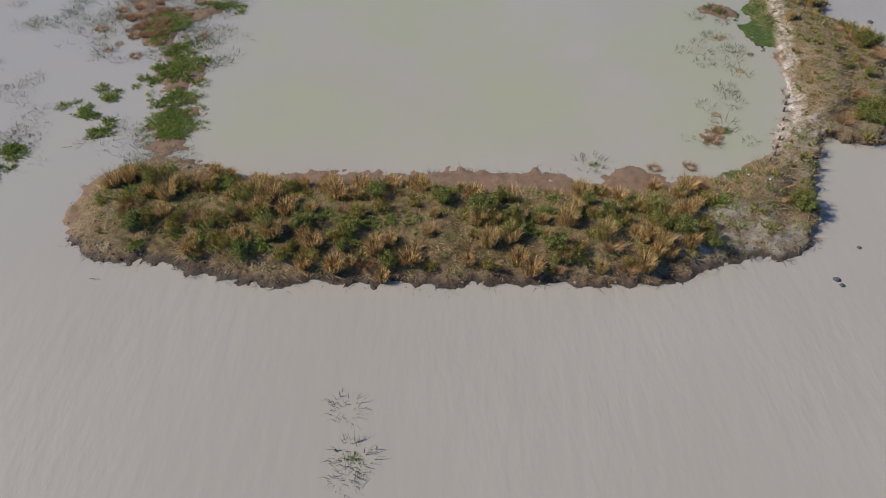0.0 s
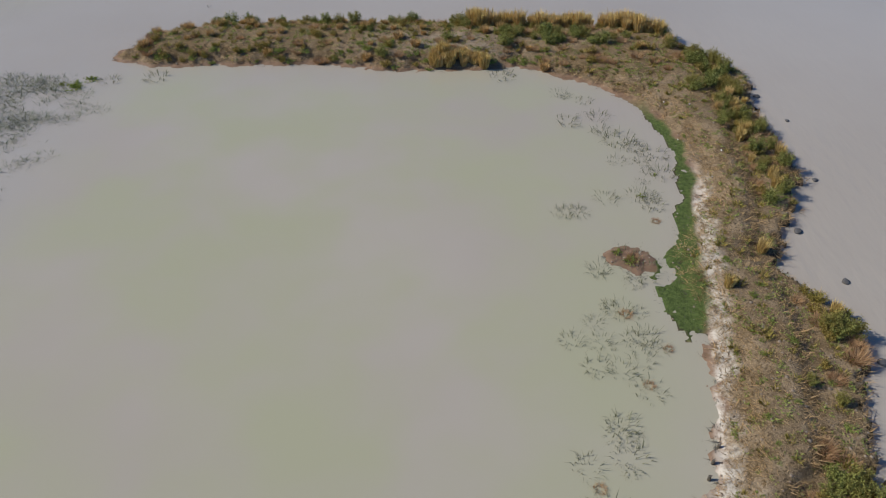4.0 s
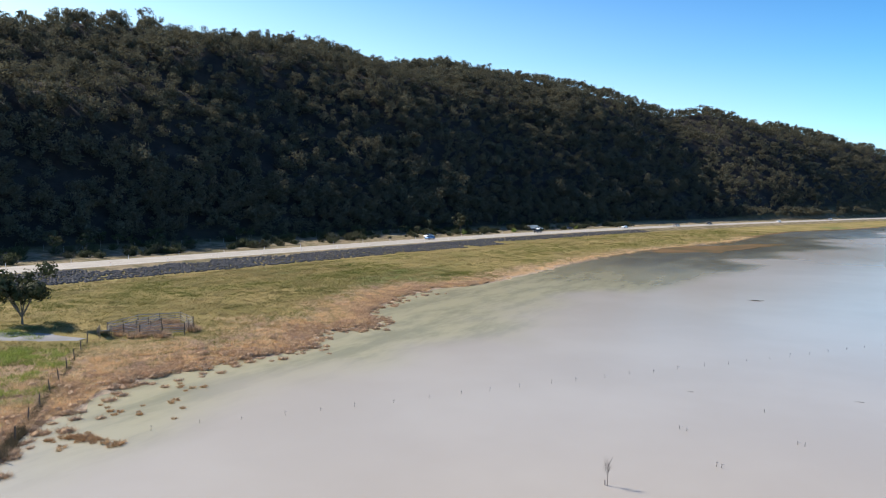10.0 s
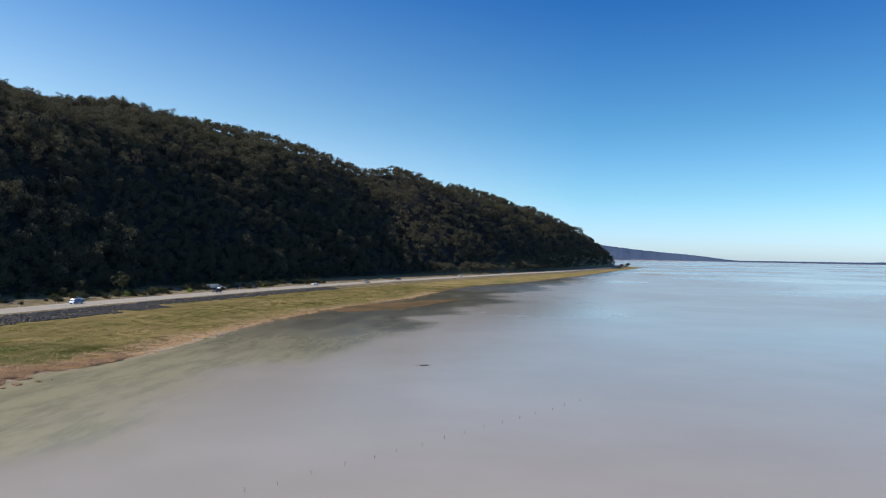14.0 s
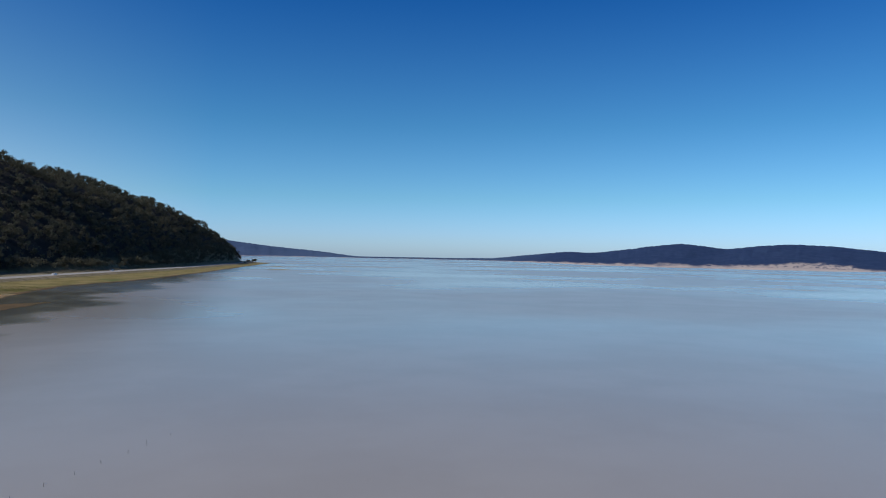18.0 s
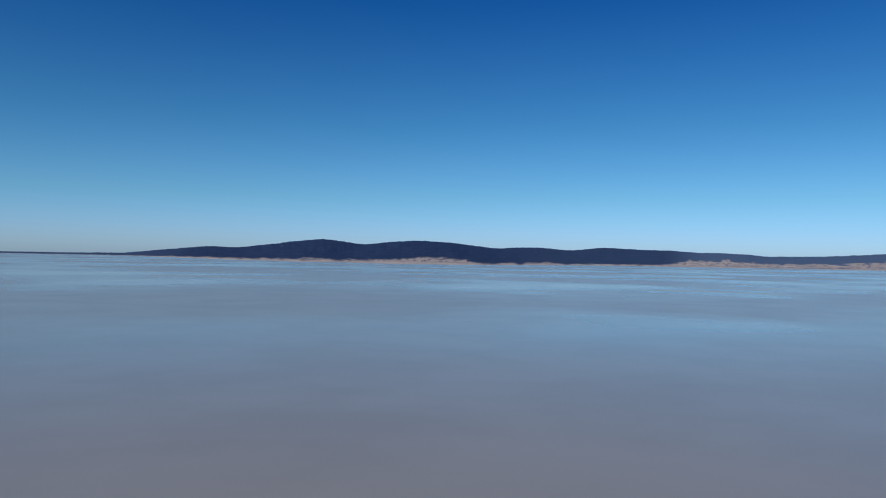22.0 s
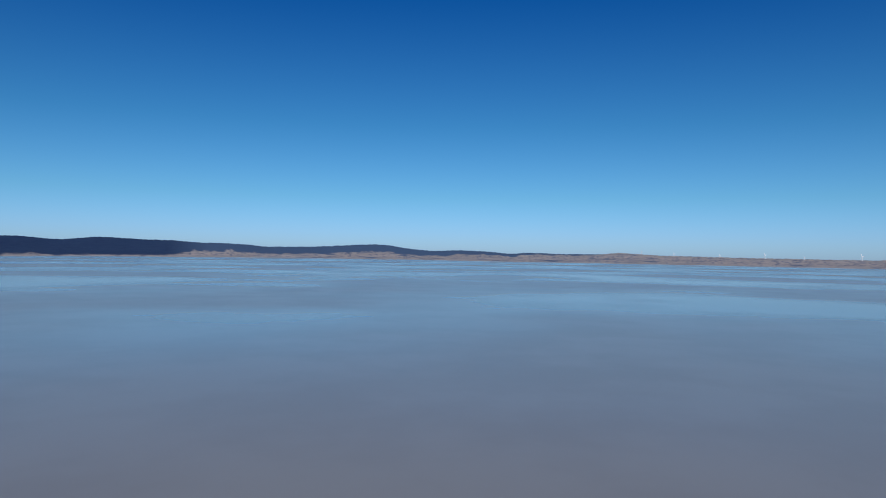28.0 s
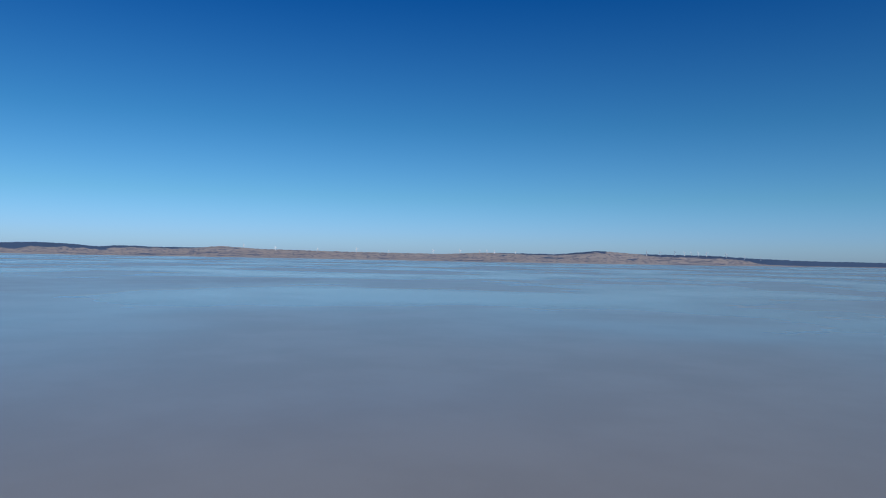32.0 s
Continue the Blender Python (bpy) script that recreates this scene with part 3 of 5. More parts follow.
crust = np.maximum(crust, 0.3 * smooth_step(60, 61.5, py) * smooth_step(64.5, 62.5, py) * smooth_step(0, 7, px) * smooth_step(18, 11, px))
algae = along * (edge > -1.6) * smooth_step(36, 39.5, py) * smooth_step(0.45, 0.15, edge + 0.25 * value_noise(px, py, 1.2, 37, 3))
algae = np.maximum(algae, smooth_step(1.5, 1.2, np.hypot((px - 17.7) / 1.0, (py - 38.4) / 1.5)) * (pz < 0.12))
algae = np.maximum(algae, smooth_step(0.9, 0.4, np.hypot(px - 13.2, (py - 25.3))))
mud = smooth_step(0.16, 0.07, pz) * (1 - algae)
lakeside = np.maximum.reduce((smooth_step(21.0, 20.2, py), smooth_step(65, 66, py), smooth_step(0.5, 1.5, px - inner - 2.5) * (py > 26)))
wet_and_shade = 0.95 * smooth_step(0.17, 0.06, pz + 0.04 * value_noise(px, py, 1.5, 38, 3)) * (1 - algae) * lakeside
turf = smooth_step(0.5, 1.3, bank_depth(px, py) + 0.5 * value_noise(px, py, 0.5, 40, 3)) * smooth_step(12, 9.5, px) * smooth_step(24.6, 23.8, py) * smooth_step(-15, -12.5, px)
turf = np.maximum(turf, 0.55 * smooth_step(0.3, 0.9, bank_depth(px, py)) * (py > 58) * smooth_step(-0.2, 0.4, value_noise(px, py, 0.4, 42, 3)))
fall = np.hypot(*np.gradient(bz, step)).ravel()[used]
# steep eastern faces take the dark colour as painted shade below the bank edge
wet_and_shade = np.maximum(wet_and_shade, 0.95 * smooth_step(0.6, 1.2, fall) * smooth_step(13, 14, px) * (pz < 0.34))
tagged(new("levee_ground", arrays("levee_ground", np.stack((px, py, pz), 1), index[f[keep]], SOIL,
           {"crust": crust, "algae": algae, "mud": mud, "wet_and_shade": wet_and_shade, "turf": turf}, True)),
       "low curved earth levee with mud flats and salt crust", "ground", kind="structure")

# ---- distance: hills round the far shore ----
SKYLINE = ((-40, 0.9), (0, 1.4), (6.8, 1.15), (7.9, 0.89), (11.8, 0.44), (15.1, 0.16), (18.1, -0.22), (24.8, -0.23), (29.3, -0.16), (30.1, -0.06), (32.6, 0.21), (35.2, 0.48), 
           (37.3, 0.39), (40, 0.72), (42.2, 1.04), (44, 1.21), (47.2, 0.82), (49.5, 1.09), (51.4, 1.22), (54.1, 1.13), (57.8, 0.69), (59.6, 0.81), (61.4, 0.84), (63.8, 0.65), 
           (66.6, 0.92), (69.5, 0.79), (71.5, 0.77), (72.7, 0.66), (73.9, 0.62), (74.6, 0.65), (77.6, 0.53), (77.9, 0.41), (82, 0.48), (84.2, 0.61), (86, 0.73), (87.7, 0.76), 
           (89.5, 0.48), (91.6, 0.29), (93.6, 0.41), (96.4, 0.33), (98, 0.15), (99.1, 0.3), (102.1, 0.23), (105.2, 0.25), (106.3, 0.4), (109.5, 0.22), (117, 0.13), (124, 0.1), 
           (127.5, 0.28), (133.4, 0.25), (136.5, 0.58), (139.6, 0.37), (145, 0.33), (148, 0.17), (152, 0.05), (170, 0), (240, 0.1), (320, 0.9))
SKY_AZ = [a for a, e in SKYLINE]
SKY_EL = [e for a, e in SKYLINE]
HUB = (32.0, 105.0)
CREST_R = 4600.0


def shore_r(az):
    """How far off the lake's far shore lies, by bearing."""
    return np.interp(az, (-8, 14, 30, 37, 44, 50, 56, 60, 66, 74, 82, 90, 98, 106, 115, 124, 134, 142, 150, 165, 352),
                     (3700, 3600, 3000, 2050, 1850, 1800, 1800, 2000, 2400, 2500, 2700, 2750, 2500, 2550, 2450, 2400, 2450, 2800, 3200, 4000, 4200)) + 40 * value_noise(az, 0 * az, 0.7, 65, 3)


def far_height(az, r):
    el = sum(np.interp(az + d, SKY_AZ, SKY_EL) for d in (-0.5, -0.25, 0, 0.25, 0.5)) / 5
    top = 19.6 + CREST_R * np.tan(np.radians(el)) + 1.6 * value_noise(az * 9, 0 * az, 0.9, 61, 3)
    rs = shore_r(az)
    f = np.clip((r - rs) / (CREST_R - rs), -0.2, 1.3)
    shape = np.where(f < 0, f * 10, smooth_step(-0.15, 1.0, f) ** 1.25 * np.maximum(top, 3.0))
    bumps = value_noise(az * 0.5, f * 3, 1.0, 62, 3) * 0.07 * np.maximum(top, 3) * smooth_step(0.05, 0.4, f) * smooth_step(1.0, 0.7, f)
    shape = shape + bumps + np.where(f > 0.02, 1.0 * value_noise(az * 14, f * 40, 1.0, 63, 2), 0)
    return shape - np.where(f > 1, (f - 1) * 260, 0)


az = np.arange(-8, 185, 0.12)
ff = np.concatenate((np.linspace(-0.08, 0, 3), np.linspace(0.015, 0.3, 22), np.linspace(0.32, 1, 26), np.linspace(1.06, 1.12, 2)))
A, F = np.meshgrid(az, ff)
R = shore_r(A) + F * (CREST_R - shore_r(A))
fz = far_height(A, R)
frac = fz / np.maximum(19.6 + CREST_R * np.tan(np.radians(np.interp(A, SKY_AZ, SKY_EL))), 3)
LEVEL = ((0, .03), (30, .05), (33, .06), (45, .045), (50, .05), (52, .13), (55.5, .12), (56.5, .05), (60, .03), (62, .08), (63.5, .03), (70, .05), (71.5, .08), (73, .3), (76, .34),
         (80, .25), (83, .3), (86, .38), (89, .36), (92, .3), (93.5, .5), (98, .5), (100, .7), (104.6, .8), (105.5, 1.15), (127, 1.15), (129, .85), (137, .75), (137.5, 1.3),
         (139, 1.3), (140.5, .7), (147, .6), (149, .1), (160, .05))
level = np.interp(A, [a for a, v in LEVEL], [v for a, v in LEVEL])
patch = value_noise(A * 1.6, F * 9, 1.0, 64, 5)
wood = smooth_step(-0.025, 0.025, frac - level + np.where(level > 0.2, 0.12, 0.035) * patch)
# tree lines along the shore, and scattered trees over the paddocks
for a, b in ((80, 83.8), (86, 87.5), (90.5, 91.5), (96, 97.8), (101, 101.8), (123.5, 127), (142, 144)):
    wood = np.maximum(wood, smooth_step(a - 0.3, a + 0.3, A) * smooth_step(b + 0.3, b - 0.3, A) * smooth_step(-0.3, 0.2, value_noise(A * 2, F * 30, 1.0, 68, 3)) * (F > 0.0) * (F < 0.10))
wood = np.maximum(wood, smooth_step(0.55, 0.65, value_noise(A * 0.9, F * 26, 1.0, 66, 4)) * (F > 0.05))
wood = np.maximum(wood, 0.8 * smooth_step(0.45, 0.6, value_noise(A * 9, F * 40, 1.0, 69, 2)) * (F > 0.02))
vx, vy = HUB[0] + R * np.sin(np.radians(A)), HUB[1] + R * np.cos(np.radians(A))
# the distance mask sets how much painted haze the wood takes, by bearing
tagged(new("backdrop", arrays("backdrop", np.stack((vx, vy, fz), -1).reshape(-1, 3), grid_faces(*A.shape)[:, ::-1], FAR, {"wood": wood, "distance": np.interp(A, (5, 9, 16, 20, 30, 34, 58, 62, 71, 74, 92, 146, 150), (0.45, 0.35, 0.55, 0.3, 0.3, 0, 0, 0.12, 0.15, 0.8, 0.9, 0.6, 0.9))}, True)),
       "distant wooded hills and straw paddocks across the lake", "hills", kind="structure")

# closing land behind the camera
A2, R2 = np.meshgrid(np.arange(184, 353, 1.5), np.linspace(4100, 4700, 10))
z2 = far_height(A2, R2)
tagged(new("backdrop_south", arrays("backdrop_south", np.stack((HUB[0] + R2 * np.sin(np.radians(A2)), HUB[1] + R2 * np.cos(np.radians(A2)), z2), -1).reshape(-1, 3),
                                    grid_faces(*A2.shape)[:, ::-1], FAR, {"wood": smooth_step(0, 0.4, value_noise(A2, R2 * 0.01, 0.3, 67))}, True)),
       "low distant hills behind the lake", "hills", kind="structure")


def wind_turbine():
    """A white three-bladed turbine, 24 m to the hub."""
    ob = tagged(new("wind_turbine"), "small white three-bladed wind turbine on a far paddock ridge", "wind turbine", "wind farm across the lake")
    part("tower", rod((0, 0, -3), (0, 0, 24), 2.3, 1.7, 8), WHITE, ob)
    part("nacelle", box(1.3, 3.0, 1.3, (0, 0.4, 24.4), 0.15), WHITE, ob)
    part("hub", rod((0, -1.1, 24.4), (0, -2.1, 24.4), 0.8, 0.4, 8), WHITE, ob)
    for i in range(3):
        bm = bmesh.new()
        rows = [(0.3, 0.9), (3.0, 1.6), (8.0, 1.2), (13.5, 0.5)]
        ring = [[bm.verts.new((s * w, -1.6 + d, 24.4 + h)) for s, d in ((-1, 0), (1, 0.05), (1, 0.25), (-1, 0.2))] for h, w in rows]
        for a, b in zip(ring, ring[1:]):
            for j in range(4):
                bm.faces.new((a[j], a[(j + 1) % 4], b[(j + 1) % 4], b[j]))
        bm.faces.new(ring[-1])
        bm.faces.new(ring[0][::-1])
        bmesh.ops.rotate(bm, verts=bm.verts[:], cent=(0, 0, 24.4), matrix=Matrix.Rotation(radians(120 * i + 25), 3, "Y"))
        part("blade", bm, WHITE, ob)
    return ob


first = wind_turbine()
places = ((108.2, .8), (110.6, .75), (113.9, .7), (117.0, 1), (123.2, 1), (125.4, .9), (127.0, .7), (127.6, .7), (128.2, .7), (129.9, .6), (119.6, .6),
          (140.2, .95), (141.2, .9), (142.3, .85), (143.0, .8), (143.5, .8), (144.0, .9), (144.6, .95), (146.0, .9), (147.3, .7), (148.4, .6), (133.0, .5))
for i, (a, s) in enumerate(places):
    r = 4050.0
    z = float(far_height(np.array([a]), np.array([r]))[0])
    m = pose(HUB[0] + r * math.sin(radians(a)), HUB[1] + r * math.cos(radians(a)), z - 1, 0, 0, 180 - a + (i * 37) % 40 - 20)
    ob = first if i == 0 else copy_thing(first, m)
    ob.matrix_basis = m @ Matrix.Diagonal((s * 0.9, s * 0.9, s * 0.95, 1))


# ---- plants ----
def blades(n, height, spread, lean, width, seed, droop=0.3, base=0.12, simple=False):
    """Arching tapered blades from a common base, as triangles pairs."""
    g = np.random.default_rng(seed)
    ang, rad = g.uniform(0, 2 * np.pi, n), base * np.sqrt(g.uniform(0, 1, n))
    out = lean * np.sqrt(g.uniform(0, 1, n)) * spread
    h = height * g.uniform(0.5, 1.0, n)
    p0 = np.stack((np.cos(ang) * rad, np.sin(ang) * rad, np.full(n, -0.05)), 1)
    way = np.stack((np.cos(ang + g.normal(0, .4, n)), np.sin(ang + g.normal(0, .4, n)), 0 * h), 1)
    mid = p0 + way * (out * 0.4)[:, None] + np.array((0, 0, 1)) * (h * 0.6)[:, None]
    tip = p0 + way * out[:, None] + np.array((0, 0, 1)) * (h * (1 - droop * g.uniform(0, 1, n)))[:, None]
    turn = g.uniform(0, np.pi, n)
    side = np.stack((np.cos(turn), np.sin(turn), 0 * h), 1) * width * g.uniform(0.6, 1.2, n)[:, None]
    if simple:
        return np.stack((p0 - side, p0 + side, tip), 1).reshape(-1, 3), np.arange(n * 3).reshape(-1, 3)
    v = np.stack((p0 - side, p0 + side, mid - side * .8, mid + side * .8, tip), 1).reshape(-1, 3)
    k = np.arange(n)[:, None] * 5
    f = np.concatenate((k + [0, 1, 3], k + [0, 3, 2], k + [2, 3, 4]))
    return v, f


def bush(n, height, radius, leaf, seed, flat=0.7):
    """A shrub: small leaf quads crowded on upright shoots."""
    g = np.random.default_rng(seed)
    shoots = 26
    a, r = g.uniform(0, 2 * np.pi, shoots), radius * np.sqrt(g.uniform(0, 1, shoots))
    top = np.stack((np.cos(a) * r, np.sin(a) * r, height * g.uniform(0.55, 1.0, shoots) * (1 - 0.45 * (r / radius) ** 2)), 1)
    s = g.integers(0, shoots, n)
    t = g.uniform(0.12, 1.0, n)
    c = top[s] * np.stack((0.35 + 0.65 * t, 0.35 + 0.65 * t, t), 1) + g.normal(0, 0.06 * height, (n, 3))
    c[:, 2] = np.maximum(c[:, 2], 0.01)
    d1 = g.normal(0, 1, (n, 3)) * (1, 1, flat) + (0, 0, 0.4)
    d1 /= np.linalg.norm(d1, axis=1)[:, None]
    d2 = np.cross(d1, g.normal(0, 1, (n, 3)))
    d2 /= np.linalg.norm(d2, axis=1)[:, None]
    l = leaf * g.uniform(0.6, 1.4, n)[:, None]
    v = np.stack((c + d2 * l * .3, c + d1 * l * 1.15, c - d2 * l * .3), 1).reshape(-1, 3)
    # a woody stem under every shoot, all from one root
    w = 0.012 * height / 0.75
    root = np.array([(-w, 0, -0.05), (w, 0, -0.05)])
    sv = np.concatenate([np.concatenate((root, t)) for t in top[:, None, :]])
    v = np.concatenate((v, sv))
    return v, np.arange(len(v)).reshape(-1, 3)


TUSSOCKS = [arrays("dry_tussock", *blades(460, 0.72, 0.28, 1.0, 0.011, s, 0.5, 0.26), STRAW) for s in range(5)]
RUSTS = [arrays("rust_clump", *blades(330, 0.5, 0.36, 1.1, 0.017, s + 20, 0.6, 0.30, True), RUST) for s in range(4)]
BUSHES = [arrays("saltbush", *bush(1700, 0.8, 0.46, 0.05, s + 40, 1.5), SHRUB) for s in range(5)]
WEEDS = [arrays("green_weed", *bush(1000, 0.26, 0.5, 0.045, s + 60), LOWGREEN) for s in range(4)]
OLIVES = [arrays("olive_weed", *bush(1100, 0.55, 0.40, 0.046, s + 80, 1.9), OLIVE) for s in range(4)]
GOLDS = [arrays("golden_tussock", *blades(360, 1.25, 0.30, 1.0, 0.022, s + 25, 0.3, 0.26), GOLD) for s in range(4)]


def plant(name, meshes, x, y, size, label, category, group, lift=0.0, tall=1.0):
    z = max(float(bank_height(np.array([x]), np.array([y]))[0]), -0.03) + lift
    ob = new(name, meshes[RNG.integers(len(meshes))])
    ob.matrix_basis = pose(x, y, z, 0, 0, RNG.uniform(0, 360)) @ Matrix.Diagonal((size, size, size * tall, 1))
    return tagged(ob, label, category, group)


def scatter(n, x0, x1, y0, y1, inside, test=None):
    """Places on the levee at least so far inside its edge."""
    out = []
    while len(out) < n:
        x, y = RNG.uniform(x0, x1), RNG.uniform(y0, y1)
        d = float(bank_depth(np.array(x), np.array(y)))
        if inside[0] < d < inside[1] and (test is None or RNG.uniform() < test(x, y)):
            out.append((x, y))
    return out


def east_side(x, y):
    """Plants crowd the lake side of the east bank, in clusters with bare stretches between."""
    if x < np.interp(y, (22, 30, 34, 40, 50, 58, 62), (13, 20.3, 22.0, 22.6, 24.0, 23.6, 22.5)):
        return 0.02
    return float(np.interp(y, (28.6, 29.4, 31.6, 32.4, 34.4, 35.2, 38.6, 39.4, 44.8, 46, 60), (0, 0.8, 0.6, 0.08, 0.1, 1.0, 1.0, 0.04, 0.04, 0.9, 1.0)))


def bar_rows(x, y):
    """Tussocks on the near bar: a row along the mud, another along the lake."""
    if x < -10.5 and bank_depth(x, y) < 1.7:
        return 0.0
    return 1.0 if 23.4 < y < 24.9 else 0.0 if y < 18.9 and RNG.uniform() < 0.6 else 0.4 if y < 20.6 else 0.2


GR = "plants on the levee"
for x, y in scatter(118, -16, 10.6, 17.8, 25.2, (0.35, 9), bar_rows):
    plant("dry_tussock", TUSSOCKS, x, y, RNG.uniform(0.6, 1.25), "dry golden-brown grass tussock on the levee", "grass tussock", GR, tall=RNG.uniform(0.85, 1.2))
for x, y in scatter(40, -16, 11.5, 17.8, 25.4, (0.5, 9), bar_rows):
    plant("rust_clump", RUSTS, x, y, RNG.uniform(0.6, 1.1), "rust-brown dead weed clump on the levee", "dead weeds", GR)
for x, y in scatter(50, -14, 10.8, 18.8, 24.3, (0.8, 9), lambda x, y: 0.9 if value_noise(np.array(x), np.array(y), 0.35, 75, 2) > 0.05 else 0.08):
    plant("saltbush", BUSHES, x, y, RNG.uniform(0.6, 1.2), "dark green bushy saltbush on the levee", "shrub", GR)
for x, y in scatter(84, -14.5, 11.2, 18.6, 24.4, (0.6, 9), lambda x, y: 0.05 if x < -10 and bank_depth(x, y) < 1.6 else 1):
    plant("olive_weed", OLIVES, x, y, RNG.uniform(0.6, 1.2), "olive yellow-green weed on the levee", "weed", GR)
for x, y in scatter(60, -14.8, 15.5, 18.8, 24.8, (0.7, 9), lambda x, y: 1.0 if x < -6 else 0.3):
    plant("green_weed", WEEDS, x, y, RNG.uniform(0.5, 1.2), "low bright green weed mat on soil", "weed", GR)
# far bar: a tall golden stand on the lake side, bushes behind
for i in range(120):
    x = RNG.choice((10.2, 11.6, 12.8, 14.2, 15.3, 16.6, 17.8, 19.2, 20.3, 21.4, 22.3)) + RNG.normal(0, 0.4)
    y = float(np.interp(x, (8, 14, 19, 22.8), (65.8, 65.8, 65.9, 64.4))) + RNG.normal(0, 0.35)
    plant("golden_tussock", GOLDS, x, y, RNG.uniform(0.75, 1.25), "tall golden dry grass tussock on the levee", "grass tussock", GR)
for i in range(34):
    x, y = RNG.uniform(7.2, 10.8), RNG.uniform(59.7, 60.6)
    plant("golden_tussock", GOLDS, x, y, RNG.uniform(0.55, 0.95), "pinkish straw reed clump at the pond edge", "dead reeds", GR)
for x, y in scatter(80, -12, 24, 59, 67, (0.4, 9), lambda x, y: 1.0 if y > 64.5 else 0.4):
    plant("rust_clump", RUSTS, x, y, RNG.uniform(0.5, 1.0), "rust-brown dead weed clump on the levee", "dead weeds", GR)
for x, y in scatter(70, -12, 24, 59.5, 67.0, (0.4, 9), lambda x, y: 1.0 if y > 64.8 else 0.35):
    plant("dry_tussock", TUSSOCKS, x, y, RNG.uniform(0.5, 1.0), "dry golden-brown grass tussock on the levee", "grass tussock", GR)
for x, y in scatter(46, -11, 25, 59.5, 67, (0.5, 9), lambda x, y: 1.0 if y > 65.2 and x < 10 else 1.0 if 11.5 < x < 18 and 61.8 < y < 63.8 else 0.06):
    plant("saltbush", BUSHES, x, y, RNG.uniform(0.7, 1.45), "dark green bushy saltbush on the levee", "shrub", GR)
for x, y in scatter(120, -12, 22, 59.5, 67, (0.3, 9), lambda x, y: 1.0 if y > 65 or (x < 2 and y < 61.5) else 0.3):
    plant("olive_weed", OLIVES, x, y, RNG.uniform(0.5, 1.0), "olive yellow-green weed on the levee", "weed", GR)
for x, y in scatter(70, -12.5, 16, 59.2, 66, (0.15, 3), lambda x, y: 1.0 if y < 61.3 else 0.12):
    plant("green_weed", WEEDS, x, y, RNG.uniform(0.5, 1.0), "low green weed mat on soil", "weed", GR)
# east bank: bushes crowd its lake side
for x, y in scatter(66, 16, 27, 28.6, 62, (0.3, 9), east_side):
    plant("saltbush", BUSHES, x, y, RNG.uniform(0.6, 1.35), "dark green bushy saltbush on the levee", "shrub", GR)
for x, y in scatter(56, 16, 27, 28.6, 62, (0.1, 9), east_side):
    plant("rust_clump", RUSTS, x, y, RNG.uniform(0.5, 1.1), "rust-brown dead weed clump on the levee", "dead weeds", GR)
for x, y in scatter(22, 16, 27, 34, 60, (0.2, 9), east_side):
    plant("golden_tussock", GOLDS, x, y, RNG.uniform(0.4, 0.75), "straw-gold grass tussock among bank bushes", "grass tussock", GR)
for x, y in scatter(50, 16, 27, 28.6, 62, (0.2, 9), east_side):
    plant("olive_weed", OLIVES, x, y, RNG.uniform(0.5, 1.1), "olive yellow-green weed on the levee", "weed", GR)
for x, y in scatter(90, 14, 27, 20, 62, (0.6, 9)):
    plant("green_weed", WEEDS, x, y, RNG.uniform(0.2, 0.55), "low green weed mat on soil", "weed", GR)
# the lone bush at the levee's corner
for dx, dy in ((0, 0), (0.4, 0.2), (0.2, -0.4)):
    plant("saltbush", BUSHES, 15.0 + dx, 22.9 + dy, 1.05, "dark green saltbush overhanging the eroded bank", "shrub", GR)
# marsh west of the pond
for cx, cy, n, r in ((-13.4, 28, 9, 0.7), (-14.0, 30.5, 14, 0.9), (-14.6, 33, 14, 1.0), (-16, 33.3, 7, 0.9), (-13.7, 41, 10, 0.9), (-20.2, 26.5, 9, 0.8),
                     (-20.6, 24.6, 6, 0.6), (-18.5, 29.5, 8, 0.9), (-16.6, 27.9, 7, 0.6), (-17.2, 31.5, 6, 0.8), (-15.2, 35.5, 6, 0.6), (-14.6, 57, 5, 0.9), (-19, 44, 8, 1.2)):
    for i in range(n):
        plant("green_weed", WEEDS, cx + RNG.normal(0, r * .6), cy + RNG.normal(0, r * .6), RNG.uniform(0.6, 1.15), "bright green marsh weed rising from shallow water", "weed", "marsh weeds")
for i in range(40):
    plant("rust_clump", RUSTS, -17.6 + RNG.normal(0, 1.2), 38.6 + RNG.normal(0, 1.7), RNG.uniform(0.5, 0.9), "rust-brown dead weed clump in the marsh", "dead weeds", "marsh weeds")

# drowned stems scattered through the pond
wet_places = [(15.2, 53.2, 1.3), (16.9, 53.7, 1.2), (17.8, 51.2, 1.6), (19.4, 49.8, 1.3), (19.4, 48.0, 1.3), (17.8, 46.0, 1.0), (16.2, 45.8, 1.0), (11.6, 58.8, 1.5),
                (16.5, 41.2, 1.3), (18.3, 46.1, 1.0), (15.9, 34.0, 1.0), (13.7, 29.1, 1.3), (12.7, 27.6, 1.0), (14.7, 31.2, 1.0), (6.6, 25.9, 1.3), (-3.3, 12.7, 1.0),
                (-2.8, 10.9, 1.3), (-3.0, 10.3, 1.0), (17.0, 52.0, 1.2), (18.4, 50.6, 1.2), (16.8, 40.4, 1.4), (-10.0, 57.9, 1.4), (-12.8, 57.4, 1.2)]
